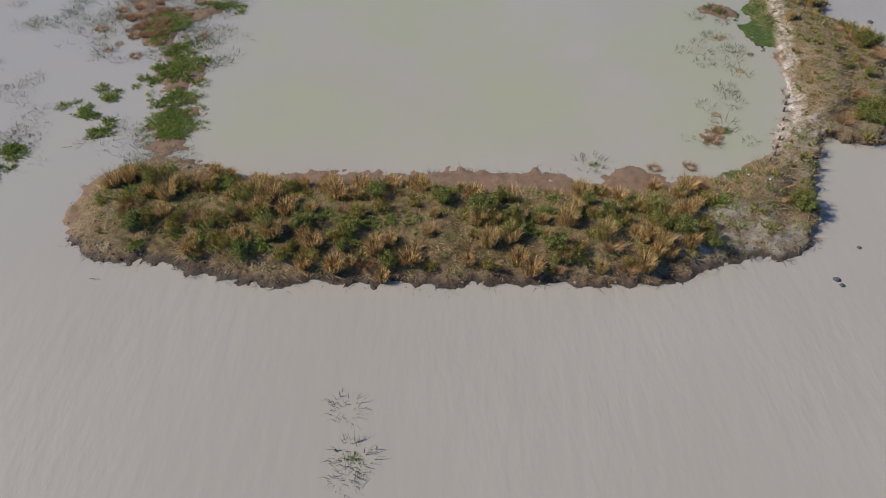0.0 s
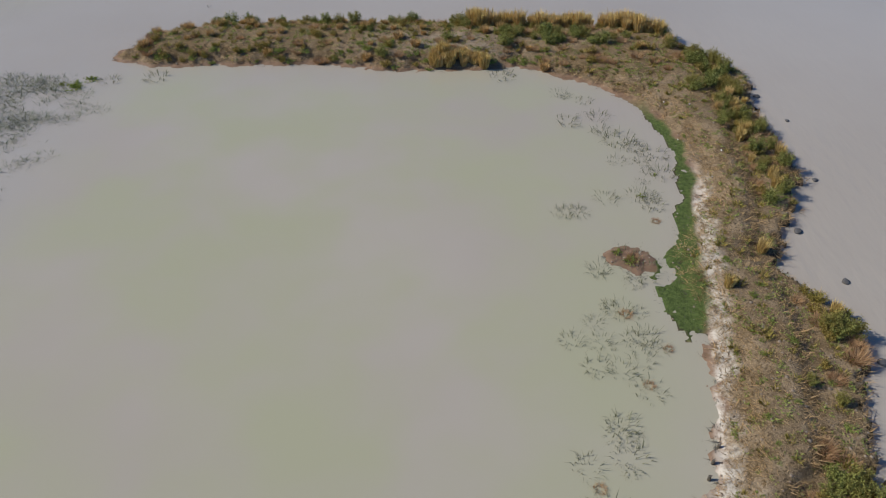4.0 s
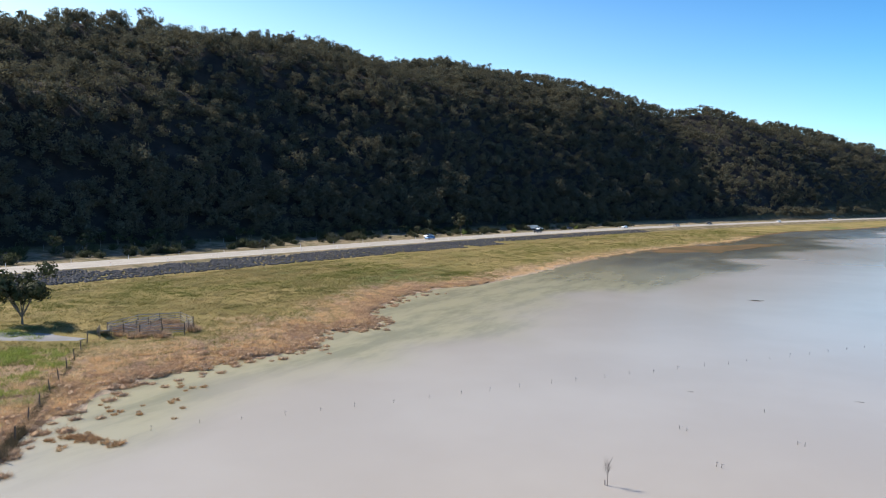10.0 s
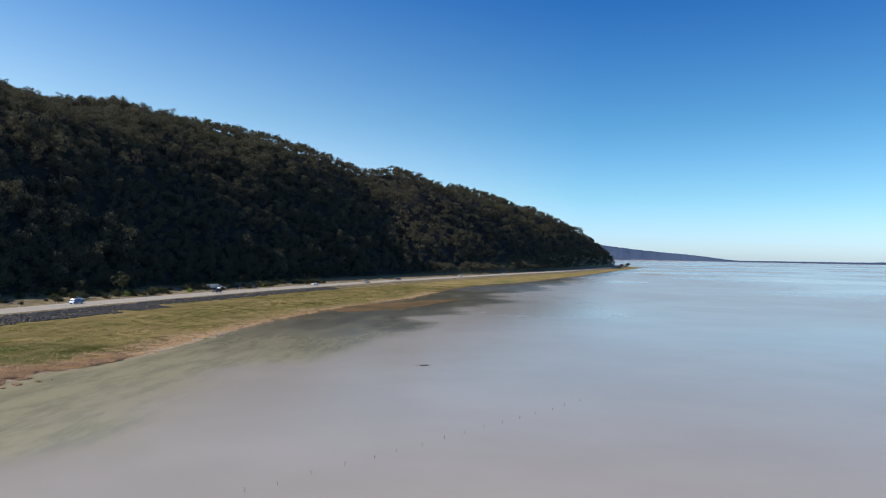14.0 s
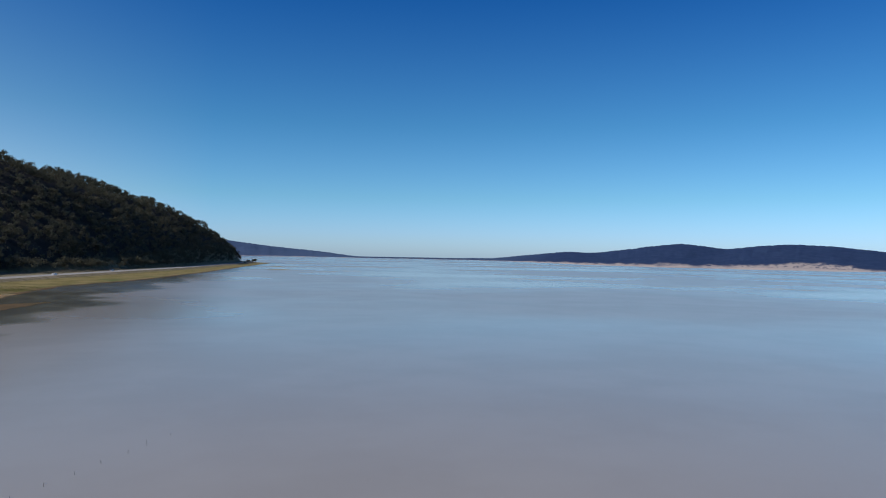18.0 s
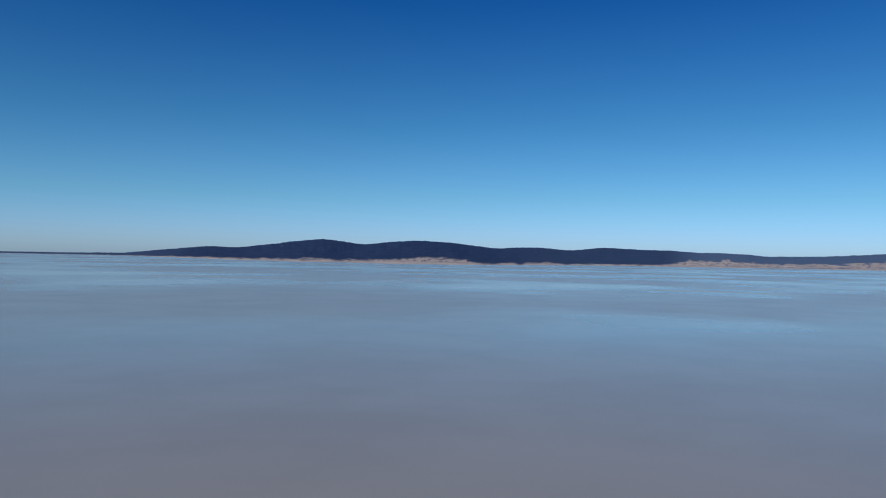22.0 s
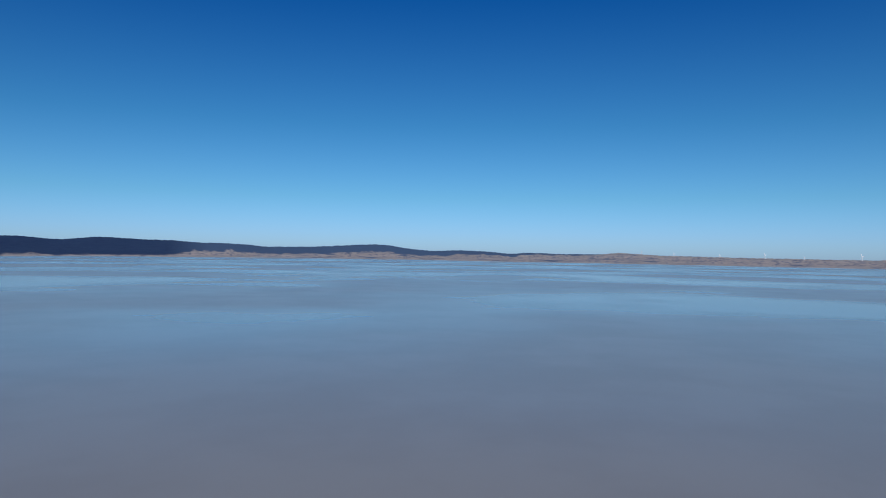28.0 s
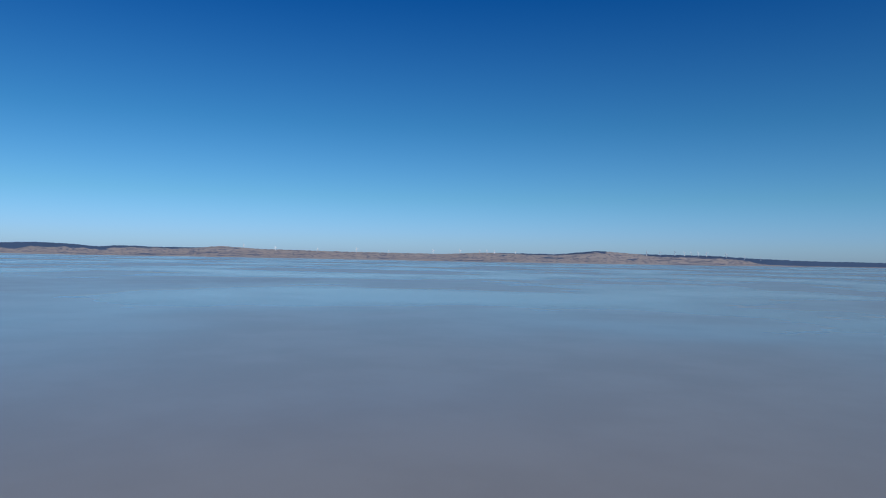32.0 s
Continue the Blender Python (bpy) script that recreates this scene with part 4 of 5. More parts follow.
for i in range(70):
    y = RNG.uniform(27, 57)
    x = float(np.interp(y, (27, 30, 40, 50, 54, 57), (15, 16.5, 18, 20, 19.5, 15))) - 0.6 - abs(RNG.normal(0, 1.8))
    if value_noise(np.array([x]), np.array([y]), 0.3, 73)[0] > -0.15:
        wet_places.append((x, y, RNG.uniform(0.4, 1.1)))
for x, y, s in ((12.8, 27.8, .8), (13.2, 28.6, .7), (16.6, 41.2, .8), (11.2, 25.7, .7), (9.5, 25.6, .7), (13.5, 30, .5), (15.7, 37.8, .6), (15.9, 34.2, .5), (17, 36, .45), (18.2, 44, .5)):
    plant("rust_clump", RUSTS, x, y, s, "brown dead weed clump rising from the pond", "dead weeds", "pond weeds")
for x, y, s in ((16.5, 41.0, .8), (16.0, 41.6, .6), (13.6, 28.6, .7), (18.9, 47.9, .45), (17.9, 46.0, .55), (6.8, 25.8, .6), (-2.8, 10.9, .5)):
    plant("green_weed", WEEDS, x, y, s, "small green weed rising from the pond", "weed", "pond weeds")


def mass(name, protos, pts, sizes, tall, material, label, category, seed):
    """Many copies of a few clump shapes joined into one mesh."""
    g = np.random.default_rng(seed)
    V, F, off = [], [], 0
    pick = g.integers(len(protos), size=len(pts))
    turn = g.uniform(0, 2 * np.pi, len(pts))
    for k, (v, f) in enumerate(protos):
        idx = np.nonzero(pick == k)[0]
        if not len(idx):
            continue
        c, s = np.cos(turn[idx])[:, None], np.sin(turn[idx])[:, None]
        q = sizes[idx][:, None]
        X = (v[None, :, 0] * c - v[None, :, 1] * s) * q + pts[idx, 0, None]
        Y = (v[None, :, 0] * s + v[None, :, 1] * c) * q + pts[idx, 1, None]
        Z = v[None, :, 2] * q * tall + pts[idx, 2, None]
        V.append(np.stack((X, Y, Z), -1).reshape(-1, 3))
        F.append((f[None] + (np.arange(len(idx)) * len(v))[:, None, None] + off).reshape(-1, f.shape[1]))
        off += len(idx) * len(v)
    return tagged(new(name, arrays(name, np.concatenate(V), np.concatenate(F), material)), label, category, kind="stuff")


g = np.random.default_rng(76)
f = g.uniform(0, 1, 1500)
p = np.stack((np.interp(f, (0, .45, 1), (-13.2, -14.4, -17.0)) + g.normal(0, 0.62, 1500), 27 + 13 * f, np.full(1500, 0.0)), 1)
p = p[value_noise(p[:, 0], p[:, 1], 0.7, 74, 3) > 0.12]
mass("marsh_green_mat", [bush(60, 0.2, 0.3, 0.05, s + 66) for s in range(5)], p, g.uniform(0.5, 1.3, len(p)), 1.0, LOWGREEN, "bright green weed mats over the marsh shoal", "marsh weeds", 115)
wet_places = np.array(wet_places)
mass("drowned_weeds", [blades(46, 0.42, 0.40, 1.0, 0.012, s + 90, 0.85, 0.55) for s in range(5)], np.column_stack((wet_places[:, :2], np.full(len(wet_places), -0.03))), wet_places[:, 2], 1.0, PONDSTEM,
     "grey-green drowned weed stems standing in the pond", "pond weeds", 114)


def on_bank(n, x0, x1, y0, y1, low, seed, gate=None):
    g = np.random.default_rng(seed)
    x, y = g.uniform(x0, x1, n), g.uniform(y0, y1, n)
    z = bank_height(x, y)
    ok = z > low
    if gate is not None:
        ok &= gate(x, y, g.uniform(0, 1, n))
    return np.stack((x[ok], y[ok], z[ok]), 1)


bare_tip = lambda x, y, r: (x > -11) | (bank_depth(x, y) > 1.3) | (r < 0.12)
p = on_bank(95000, -17, 28, 17, 68, 0.14, 101, bare_tip)
mass("dry_grass_litter", [blades(12, 0.15, 0.3, 1.2, 0.013, s, 0.7, 0.16, True) for s in range(6)], p, RNG.uniform(0.5, 1.5, len(p)), 1.0, LITTERGRASS,
     "short dry grass litter over the levee", "dry grass", 102)
p = on_bank(22000, -17, 28, 17, 68, 0.2, 103, lambda x, y, r: ((x > -10) | (bank_depth(x, y) > 1.4)) & (r < np.where((y < 26) & (x < 12), 0.9, 0.6)))
mass("green_ground_cover", [bush(14, 0.12, 0.22, 0.07, s) for s in range(4)], p, RNG.uniform(0.5, 1.3, len(p)), 1.0, LOWGREEN, "sparse green ground cover on the levee", "ground cover", 104)
p = on_bank(2600, -14, 27, 18.5, 67, 0.3, 116, lambda x, y, r: r < np.where(x > 14, 0.8, 0.45))
mass("dark_tufts", [blades(40, 0.24, 0.2, 1.0, 0.02, s + 470, 0.5, 0.12) for s in range(5)], p, RNG.uniform(0.5, 1.5, len(p)), 1.0, OLIVE, "small dark tufts over the bare levee soil", "ground cover", 117)
g = np.random.default_rng(105)
n = 42000
p = np.stack((g.uniform(-32, -11.5, n), g.uniform(24, 58, n), np.full(n, -0.02)), 1)
thick = value_noise(p[:, 0], p[:, 1], 0.22, 71, 3) + 0.55 * value_noise(p[:, 0], p[:, 1], 1.1, 72, 3)
p = p[thick + 0.25 * smooth_step(-25, -15, p[:, 0]) - 0.5 * smooth_step(-14, -11.5, p[:, 0] + 0.06 * (p[:, 1] - 30)) > g.uniform(0.25, 0.95, n)]
mass("marsh_stubble", [blades(7, 0.34, 0.45, 1.0, 0.02, s, 0.9, 0.2, True) for s in range(6)], p, g.uniform(0.4, 1.6, len(p)), 0.8, plain("grey_marsh_stems", (0.22, 0.24, 0.135), 0.85, vary=0.5, scale=2), "grey-green sparse weed stubble in shallow marsh water", "marsh weeds", 106)


g = np.random.default_rng(109)
xx, yy = g.uniform(-17.5, 28.5, 60000), g.uniform(17, 69, 60000)
zz = bank_height(xx, yy)
ok = (zz > -0.03) & (zz < 0.13) & (bank_depth(xx, yy) < 0.9) & (g.uniform(0, 1, 60000) < np.where(yy < 21, 0.9, 0.4))
p = np.stack((xx, yy, np.maximum(zz, -0.01)), 1)[ok]
mass("wrack_line", [blades(8, 0.13, 0.35, 1.3, 0.016, s + 50, 0.8, 0.14, True) for s in range(4)], p, g.uniform(0.5, 1.4, len(p)), 1.0, DARKSTEM, "dark wrack and dead stems along the waterline", "wrack", 110)


def lump(seed, n=1, squash=0.7):
    """A rough stone of about unit size."""
    bm = bmesh.new()
    bmesh.ops.create_icosphere(bm, subdivisions=n, radius=0.5)
    g = np.random.default_rng(seed)
    axes = g.normal(0, 1, (5, 3))
    for v in bm.verts:
        cut = min(1.0, min(0.36 / max(float(np.dot(a / np.linalg.norm(a), v.co)), 1e-3) for a in axes))
        v.co = v.co * cut * g.uniform(0.9, 1.1)
        v.co.z *= squash
    v = np.array([tuple(q.co) for q in bm.verts])
    f = np.array([[w.index for w in face.verts] for face in bm.faces])
    bm.free()
    return v, f


STONES = [lump(s) for s in range(6)]
g = np.random.default_rng(111)
xx, yy = g.uniform(-17, 17, 6000), g.uniform(17, 21.5, 6000)
zz = bank_height(xx, yy)
ok = (zz > -0.04) & (zz < 0.3) & (g.uniform(0, 1, 6000) < 0.8)
p = np.stack((xx, yy, zz), 1)[ok]
mass("bank_clods", STONES, p, g.uniform(0.03, 0.12, len(p)), 0.8, plain("damp_clod", (0.13, 0.095, 0.07), 0.95, scale=3, vary=0.5), "dark damp clods along the levee edge", "stones", 112)
p = on_bank(12000, -17, 28, 17, 68, 0.02, 107, lambda x, y, r: r < np.where((x > 14) | (y < 20), 0.9, 0.35))
mass("clods", STONES, p, RNG.uniform(0.04, 0.16, len(p)) * RNG.uniform(0.5, 1.3, len(p)), 0.8, plain("dry_clod", (0.30, 0.235, 0.17), 0.95, scale=3), "small dry clods and stones on the levee", "stones", 108)

# ---- lake flat: stubble at the waterline, grass behind ----
g = np.random.default_rng(120)
n = 6500
yy = np.where(g.uniform(0, 1, n) < 0.75, g.uniform(66, 190, n), g.uniform(190, 420, n))
ins = np.abs(g.normal(0, 1, n)) * np.interp(yy, (60, 74, 80, 100, 150, 260), (1.5, 2.5, 6, 7, 4, 3)) + 0.3 + 1.6 * np.maximum(value_noise(yy, 0 * yy, 0.25, 55, 3), -0.1)
xx = shore_x(yy) - ins
p = np.stack((xx, yy, land_height(xx, yy)), 1)
mass("waterline_reeds", [blades(44, 0.6, 0.5, 1.2, 0.022, s, 0.6, 0.45, True) for s in range(5)], p, g.uniform(0.5, 1.25, n), 1.0, REED, "pinkish-brown reed tussocks along the lake edge", "reeds", 121)
n = 25000
yy = np.where(g.uniform(0, 1, n) < 0.6, g.uniform(50, 200, n), g.uniform(200, 480, n))
fr = g.uniform(0, 1, n)
a, b = shore_x(yy) - 2.5, road_x(yy) + np.interp(yy, (260, 330), (17, 10)) / road_lean(yy)
xx = a + (b - a) * fr
b = np.where((xx < -60) & (np.abs(yy - np.interp(xx, (-112, -90, -74, -66, -61), (82, 90, 96.5, 99.6, 101.5))) < 3.2), a, b)
p = np.stack((xx, yy, land_height(xx, yy)), 1)
mass("field_grass", [blades(26, 0.42, 0.45, 1.0, 0.03, s + 5, 0.5, 0.75, True) for s in range(5)], p[a > b], g.uniform(0.6, 1.4, n)[a > b], 1.0, GRASS, "mixed green and straw grass on the lake flat", "grass", 122)


def hummock(n, height, radius, width, seed):
    """A solid dome of matted stems with loose blades standing out of it."""
    h = np.random.default_rng(seed)
    ring, rows = 10, 4
    an, t = np.meshgrid(np.arange(ring) / ring * 2 * np.pi, np.arange(rows) / (rows - 1))
    rr = 0.72 * radius * np.cos(t * 1.35) * (1 + 0.22 * h.normal(0, 1, (rows, ring)) * (t < 0.9))
    dv = np.stack((rr * np.cos(an), rr * np.sin(an), 0.5 * height * np.sin(t * 1.5) * (1 + 0.12 * h.normal(0, 1, (rows, ring))) - 0.06), -1).reshape(-1, 3)
    q = [(r * ring + j, r * ring + (j + 1) % ring, (r + 1) * ring + (j + 1) % ring, (r + 1) * ring + j) for r in range(rows - 1) for j in range(ring)]
    df = np.array([f for a, b, c, d in q for f in ((a, b, c), (a, c, d))])
    bv, bf = blades(n, height * 1.1, radius * 0.9, 1.0, width, seed + 1, 0.75, radius * 0.7, True)
    return np.concatenate((dv, bv)), np.concatenate((df, bf + len(dv)))


# hummocky reeds behind the waterline, and the old weedy fence line across them
n = 1300
yy = 62 + 130 * g.uniform(0, 1, n) ** 1.2
ins = np.abs(g.normal(0, 1, n)) * np.interp(yy, (60, 90, 150), (3.0, 3.0, 2.2)) + 0.5
xx = shore_x(yy) - ins
ok = value_noise(xx, yy, 0.12, 58, 3) > -0.35
p = np.stack((xx, yy, land_height(xx, yy)), 1)[ok]
mass("reed_hummocks", [hummock(150, 0.6, 0.55, 0.024, s + 440) for s in range(6)], p, g.uniform(0.5, 1.25, len(p)), 1.0, MAUVE, "rounded brown-mauve reed hummocks along the shore", "reeds", 123)
FENCE_A, FENCE_B = np.array((-31.2, 74.2)), np.array((-59.0, 100.6))
f = g.uniform(0, 1, 420) ** 1.6
xy = FENCE_A + (FENCE_B - FENCE_A) * f[:, None] + g.normal(0, 0.18, (420, 2))
p = np.stack((xy[:, 0], xy[:, 1], land_height(xy[:, 0], xy[:, 1])), 1)
mass("fence_line_weeds", [blades(70, 1.1, 0.5, 1.0, 0.03, s + 450, 0.5, 0.35, True) for s in range(4)], p, g.uniform(0.2, 0.7, 420) * np.interp(f, (0, 0.3, 0.6, 1), (1.2, 0.8, 0.45, 0.3)), 1.0, DARKREED, "tall dark weeds along an old fence line", "weeds", 124)
n = 2600
xx, yy = g.uniform(-75, -31, n), g.uniform(55, 100, n)
line_y = FENCE_A[1] + (xx - FENCE_A[0]) / (FENCE_B[0] - FENCE_A[0]) * (FENCE_B[1] - FENCE_A[1])
ok = (yy < line_y - 0.8) & (xx < shore_x(yy) - 2.5) & (value_noise(xx, yy, 0.13, 59, 4) > 0.15)
p = np.stack((xx, yy, land_height(xx, yy)), 1)[ok]
mass("green_rushes", [blades(60, 0.7, 0.5, 1.0, 0.03, s + 460, 0.5, 0.6, True) for s in range(4)], p, g.uniform(0.6, 1.2, len(p)), 1.0, LOWGREEN, "dark green rush patches in the shore grass", "rushes", 125)
# rounded reed clumps out in the mud along the waterline
CLUMPS = [arrays("reed_mound", *hummock(380, 0.6, 0.6, 0.016, s + 430), MAUVE) for s in range(4)]
for i in range(280):
    y = 62 + 105 * g.uniform(0, 1) ** 1.3
    x = float(shore_x(y)) + g.normal(0.2, 1.0) + 1.6 * max(g.normal(0, 1), 0) + 0.8 * float(value_noise(y, 0.0, 0.3, 57, 2))
    s = g.uniform(0.5, 1.25)
    ob = new("reed_mound", CLUMPS[i % 4])
    ob.matrix_basis = pose(x, y, max(float(land_height(x, y)), -0.05), 0, 0, g.uniform(0, 360)) @ Matrix.Diagonal((s, s, s, 1))
    tagged(ob, "rounded brown-mauve dead reed clump at the waterline", "reeds", "shoreline reed clumps")


# ---- trees ----
def tree_shape(seed, height, leaves, leaf, clusters=9, spread=0.42, low=0.35, round_=1.0):
    """Trunk and limb sticks, and leaf quads crowded in uneven clusters."""
    g = np.random.default_rng(seed)
    c = g.normal(0, 1, (clusters, 3))
    c /= np.linalg.norm(c, axis=1)[:, None]
    c = c * (spread, spread, 0.26) * height * g.uniform(0.45, 1, clusters)[:, None] + (0, 0, height * (low + 1) / 2 * 0.98)
    r = height * round_ * g.uniform(0.10, 0.19, clusters)
    s = g.integers(0, clusters, leaves)
    d = g.normal(0, 1, (leaves, 3))
    d /= np.linalg.norm(d, axis=1)[:, None]
    q = c[s] + d * r[s][:, None] * g.uniform(0.4, 1.0, leaves)[:, None] * (1, 1, 0.8)
    e1 = np.cross(d, g.normal(0, 1, (leaves, 3)))
    e1 /= np.linalg.norm(e1, axis=1)[:, None]
    e2 = np.cross(d + 0.3 * g.normal(0, 1, (leaves, 3)), e1)
    e2 /= np.linalg.norm(e2, axis=1)[:, None]
    l = leaf * g.uniform(0.6, 1.4, leaves)[:, None]
    v = np.stack((q - e1 * l - e2 * l * .5, q + e1 * l - e2 * l * .5, q + e2 * l * .9), 1).reshape(-1, 3)
    return v, np.arange(leaves * 3).reshape(-1, 3), c


def stick_arrays(pairs, r):
    """Thin four-sided sticks for trunks and limbs, as one array."""
    V, F = [], []
    for k, (a, b) in enumerate(pairs):
        a, b = np.array(a, float), np.array(b, float)
        w = b - a
        e1 = np.cross(w, (0.3, 0.9, 0.1))
        e1 /= np.linalg.norm(e1)
        e2 = np.cross(w, e1)
        e2 /= np.linalg.norm(e2)
        for end, rad in ((a, r[k]), (b, r[k] * 0.6)):
            V += [end + e1 * rad, end + e2 * rad, end - e1 * rad, end - e2 * rad]
        o = k * 8
        F += [[o + j, o + (j + 1) % 4, o + 4 + (j + 1) % 4, o + 4 + j] for j in range(4)]
    return np.array(V), np.array(F)


def forest_material():
    k = Nodes("ridge_gum_foliage", 0.9, 0.05)
    col = k.mix(k.ramp(k.island(), 0.1, 0.9), (0.075, 0.070, 0.050), (0.125, 0.118, 0.082))
    col = k.mix(k.ramp(k.noise(0.05, 4, 0.6), 0.45, 0.7, 0, 0.7), col, (0.13, 0.118, 0.078))
    k.done(col)
    return backlit(k, k.mix(0.5, col, (0.17, 0.16, 0.095)), 0.31)


FOREST = forest_material()


def ridge_trees(n, y0, y1, u0, u1, seed):
    g = np.random.default_rng(seed)
    y, u = g.uniform(y0, y1, n), np.interp(y0, (0, 620), (46, 34)) + (u1 - u0) * g.uniform(0, 1, n) + u0
    x = road_x(y) - u / road_lean(y)
    return np.stack((x, y, land_height(x, y) - 0.4), 1), g


p, g = ridge_trees(5900, 130, 640, 0, 235, 131)
shapes = [tree_shape(s, 10, 215, 0.36, 7, 0.25, 0.36, 1.5)[:2] for s in range(9)]
size = g.uniform(0.5, 1.1, len(p)) * np.interp(value_noise(p[:, 0], p[:, 1], 0.02, 77), (-1, 1), (0.8, 1.15))
size = np.where(g.uniform(0, 1, len(p)) < 0.08, size * 1.35, size)
foot, gf = ridge_trees(900, 20, 560, -2, 16, 137)
p, size = np.concatenate((p, foot)), np.concatenate((size, gf.uniform(0.45, 0.85, len(foot))))
mass("ridge_forest", shapes, p, size, 1.0, FOREST, "dense dark eucalypt forest on the steep ridge", "forest", 132)
p, g = ridge_trees(4600, 20, 640, -2, 235, 135)
mass("ridge_understorey", [bush(24, 2.2, 2.0, 0.95, s + 320) for s in range(5)], p + (0, 0, 0.3), g.uniform(0.5, 1.3, len(p)), 1.0, FOREST, "dark scrub under the ridge forest", "scrub", 136)
p, g = ridge_trees(5600, 620, 1455, -8, 225, 133)
shapes = [tree_shape(s + 30, 11, 85, 0.62, 7, 0.3, 0.36, 1.35)[:2] for s in range(6)]
mass("far_ridge_forest", shapes, p, g.uniform(0.5, 1.15, len(p)), 1.0, FOREST, "eucalypt forest on the far part of the ridge", "forest", 134)
p, g = ridge_trees(420, 700, 1380, -14, 4, 138)
mass("headland_forest", shapes, p, g.uniform(0.4, 0.9, len(p)), 1.0, FOREST, "eucalypts between the ridge and the far road", "forest", 139)


def gum_tree(name, seed, height, leaves, leaf, label, spread=0.42, low=0.35):
    ob = tagged(new(name), label, "tree", "trees by the road")
    v, f, c = tree_shape(seed, height, leaves, leaf, 18 if leaves > 1000 else 10, spread, low)
    fork = (0, 0, height * low)
    tv, tf = stick_arrays([((0, 0, -0.4), fork)] + [(fork, tuple(q)) for q in c[:7]], [height * 0.022] + [height * 0.011] * 7)
    t = new("trunk", arrays("trunk", tv, tf, BARK))
    t.parent = ob
    k = new("crown", arrays("crown", v, f, GUM))
    k.parent = ob
    return ob


gums = [gum_tree("gum_tree", 200 + i, 7.0, 420, 0.34, "grey-green gum tree at the foot of the ridge") for i in range(4)]
spots = [(-119.5, 322, 1.35)]
g = np.random.default_rng(140)
for i in range(46):
    y = g.uniform(95, 470)
    spots.append((float(road_x(y) - g.uniform(30, 44) / road_lean(y)), y, g.uniform(0.35, 0.85)))
for i, (x, y, s) in enumerate(spots):
    m = pose(x, y, float(land_height(x, y)) - 0.1, 0, 0, g.uniform(0, 360)) @ Matrix.Diagonal((s, s, s, 1))
    ob = gums[i] if i < 4 else copy_thing(gums[i % 4], m)
    ob.matrix_basis = m
oak = gum_tree("lakeside_tree", 230, 9.6, 2600, 0.24, "dark spreading tree beside the gravel track", 0.42, 0.10)
oak.matrix_basis = pose(-76.5, 103.2, float(land_height(-76.5, 103.2)), 0, 0, 30) @ Matrix.Diagonal((1.2, 1.2, 1.12, 1))

# roadside scrub
SCRUB = [arrays("roadside_scrub", *bush(700, 1.7, 1.4, 0.22, s + 300), GUM) for s in range(4)]
for i in range(260):
    y = g.uniform(70, 460)
    u = g.uniform(ROAD_W + 5, 42)
    x = float(road_x(y) - u / road_lean(y))
    s = g.uniform(0.6, 2.1)
    ob = new("roadside_scrub", SCRUB[i % 4])
    ob.matrix_basis = pose(x, y, float(land_height(x, y)) - 0.05, 0, 0, g.uniform(0, 360)) @ Matrix.Diagonal((s, s, s, 1))
    tagged(ob, "grey-green scrub bush on the road verge", "shrub", "verge scrub")

# ---- rock bank under the road: stones one by one nearest, the rest as one mass ----
def rock_places(n, seed, y0, y1, u0, u1):
    g = np.random.default_rng(seed)
    y, u = g.uniform(y0, y1, n), g.uniform(u0, u1, n)
    keep_it = value_noise(y, u, 0.06, 81, 2) > -0.8
    y, u = y[keep_it], u[keep_it]
    x = road_x(y) - u / road_lean(y)
    return np.stack((x, y, land_height(x, y) + 0.05), 1), g


rock_bank = tagged(new("rock_bank"), "bank of dark grey-blue broken rock below the highway", "rocks", kind="structure")
stone_meshes = [arrays("stone", v, f, RIPRAP) for v, f in STONES]
p, g = rock_places(330, 151, 150, 176, -15.5, -3.0)
for q in p[:300]:
    ob = new("stone", stone_meshes[g.integers(6)])
    s = g.uniform(0.45, 0.95)
    ob.parent = rock_bank
    ob.matrix_basis = pose(*q, g.uniform(0, 360), g.uniform(0, 360), g.uniform(0, 360)) @ Matrix.Diagonal((s, s * g.uniform(.7, 1), s, 1))
p1, g = rock_places(5000, 152, 50, 150, -15.5, -1.8)
p2, _ = rock_places(4200, 153, 176, 290, -15.0, -3.0)
p3, _ = rock_places(2000, 154, 290, 420, -8.5, -2.0)
p4, _ = rock_places(1100, 156, 149, 177, -15.2, -2.4)
p = np.concatenate((p1, p2, p3, p4))
mass("broken_rock", STONES, p, g.uniform(0.38, 0.95, len(p)), 1.0, RIPRAP, "dark broken rock along the highway bank", "rocks", 155)

# ---- gravel track by the yards ----
GRAVEL = plain("pale_track_gravel", (0.25, 0.25, 0.255), 0.95, vary=0.2, scale=0.6)
tx = np.linspace(-112, -61, 36)
cy = np.interp(tx, (-112, -90, -74, -66, -61), (82, 90, 96.5, 99.6, 101.5))
half = np.interp(tx, (-112, -80, -68, -61), (2.8, 3.4, 3.2, 0.8)) + 0.25 * value_noise(tx, 0 * tx, 0.5, 91)
rowsv = []
for sgn in np.linspace(-1, 1, 7):
    yv = cy + sgn * half
    rowsv.append(np.stack((tx, yv, land_height(tx, yv) + 0.07 - 0.10 * abs(sgn) ** 4), 1))
tagged(new("gravel_track", arrays("gravel_track", np.concatenate(rowsv), grid_faces(7, 36), GRAVEL, smooth=True)),
       "pale grey gravel track ending at the stock yards", "track", kind="structure")


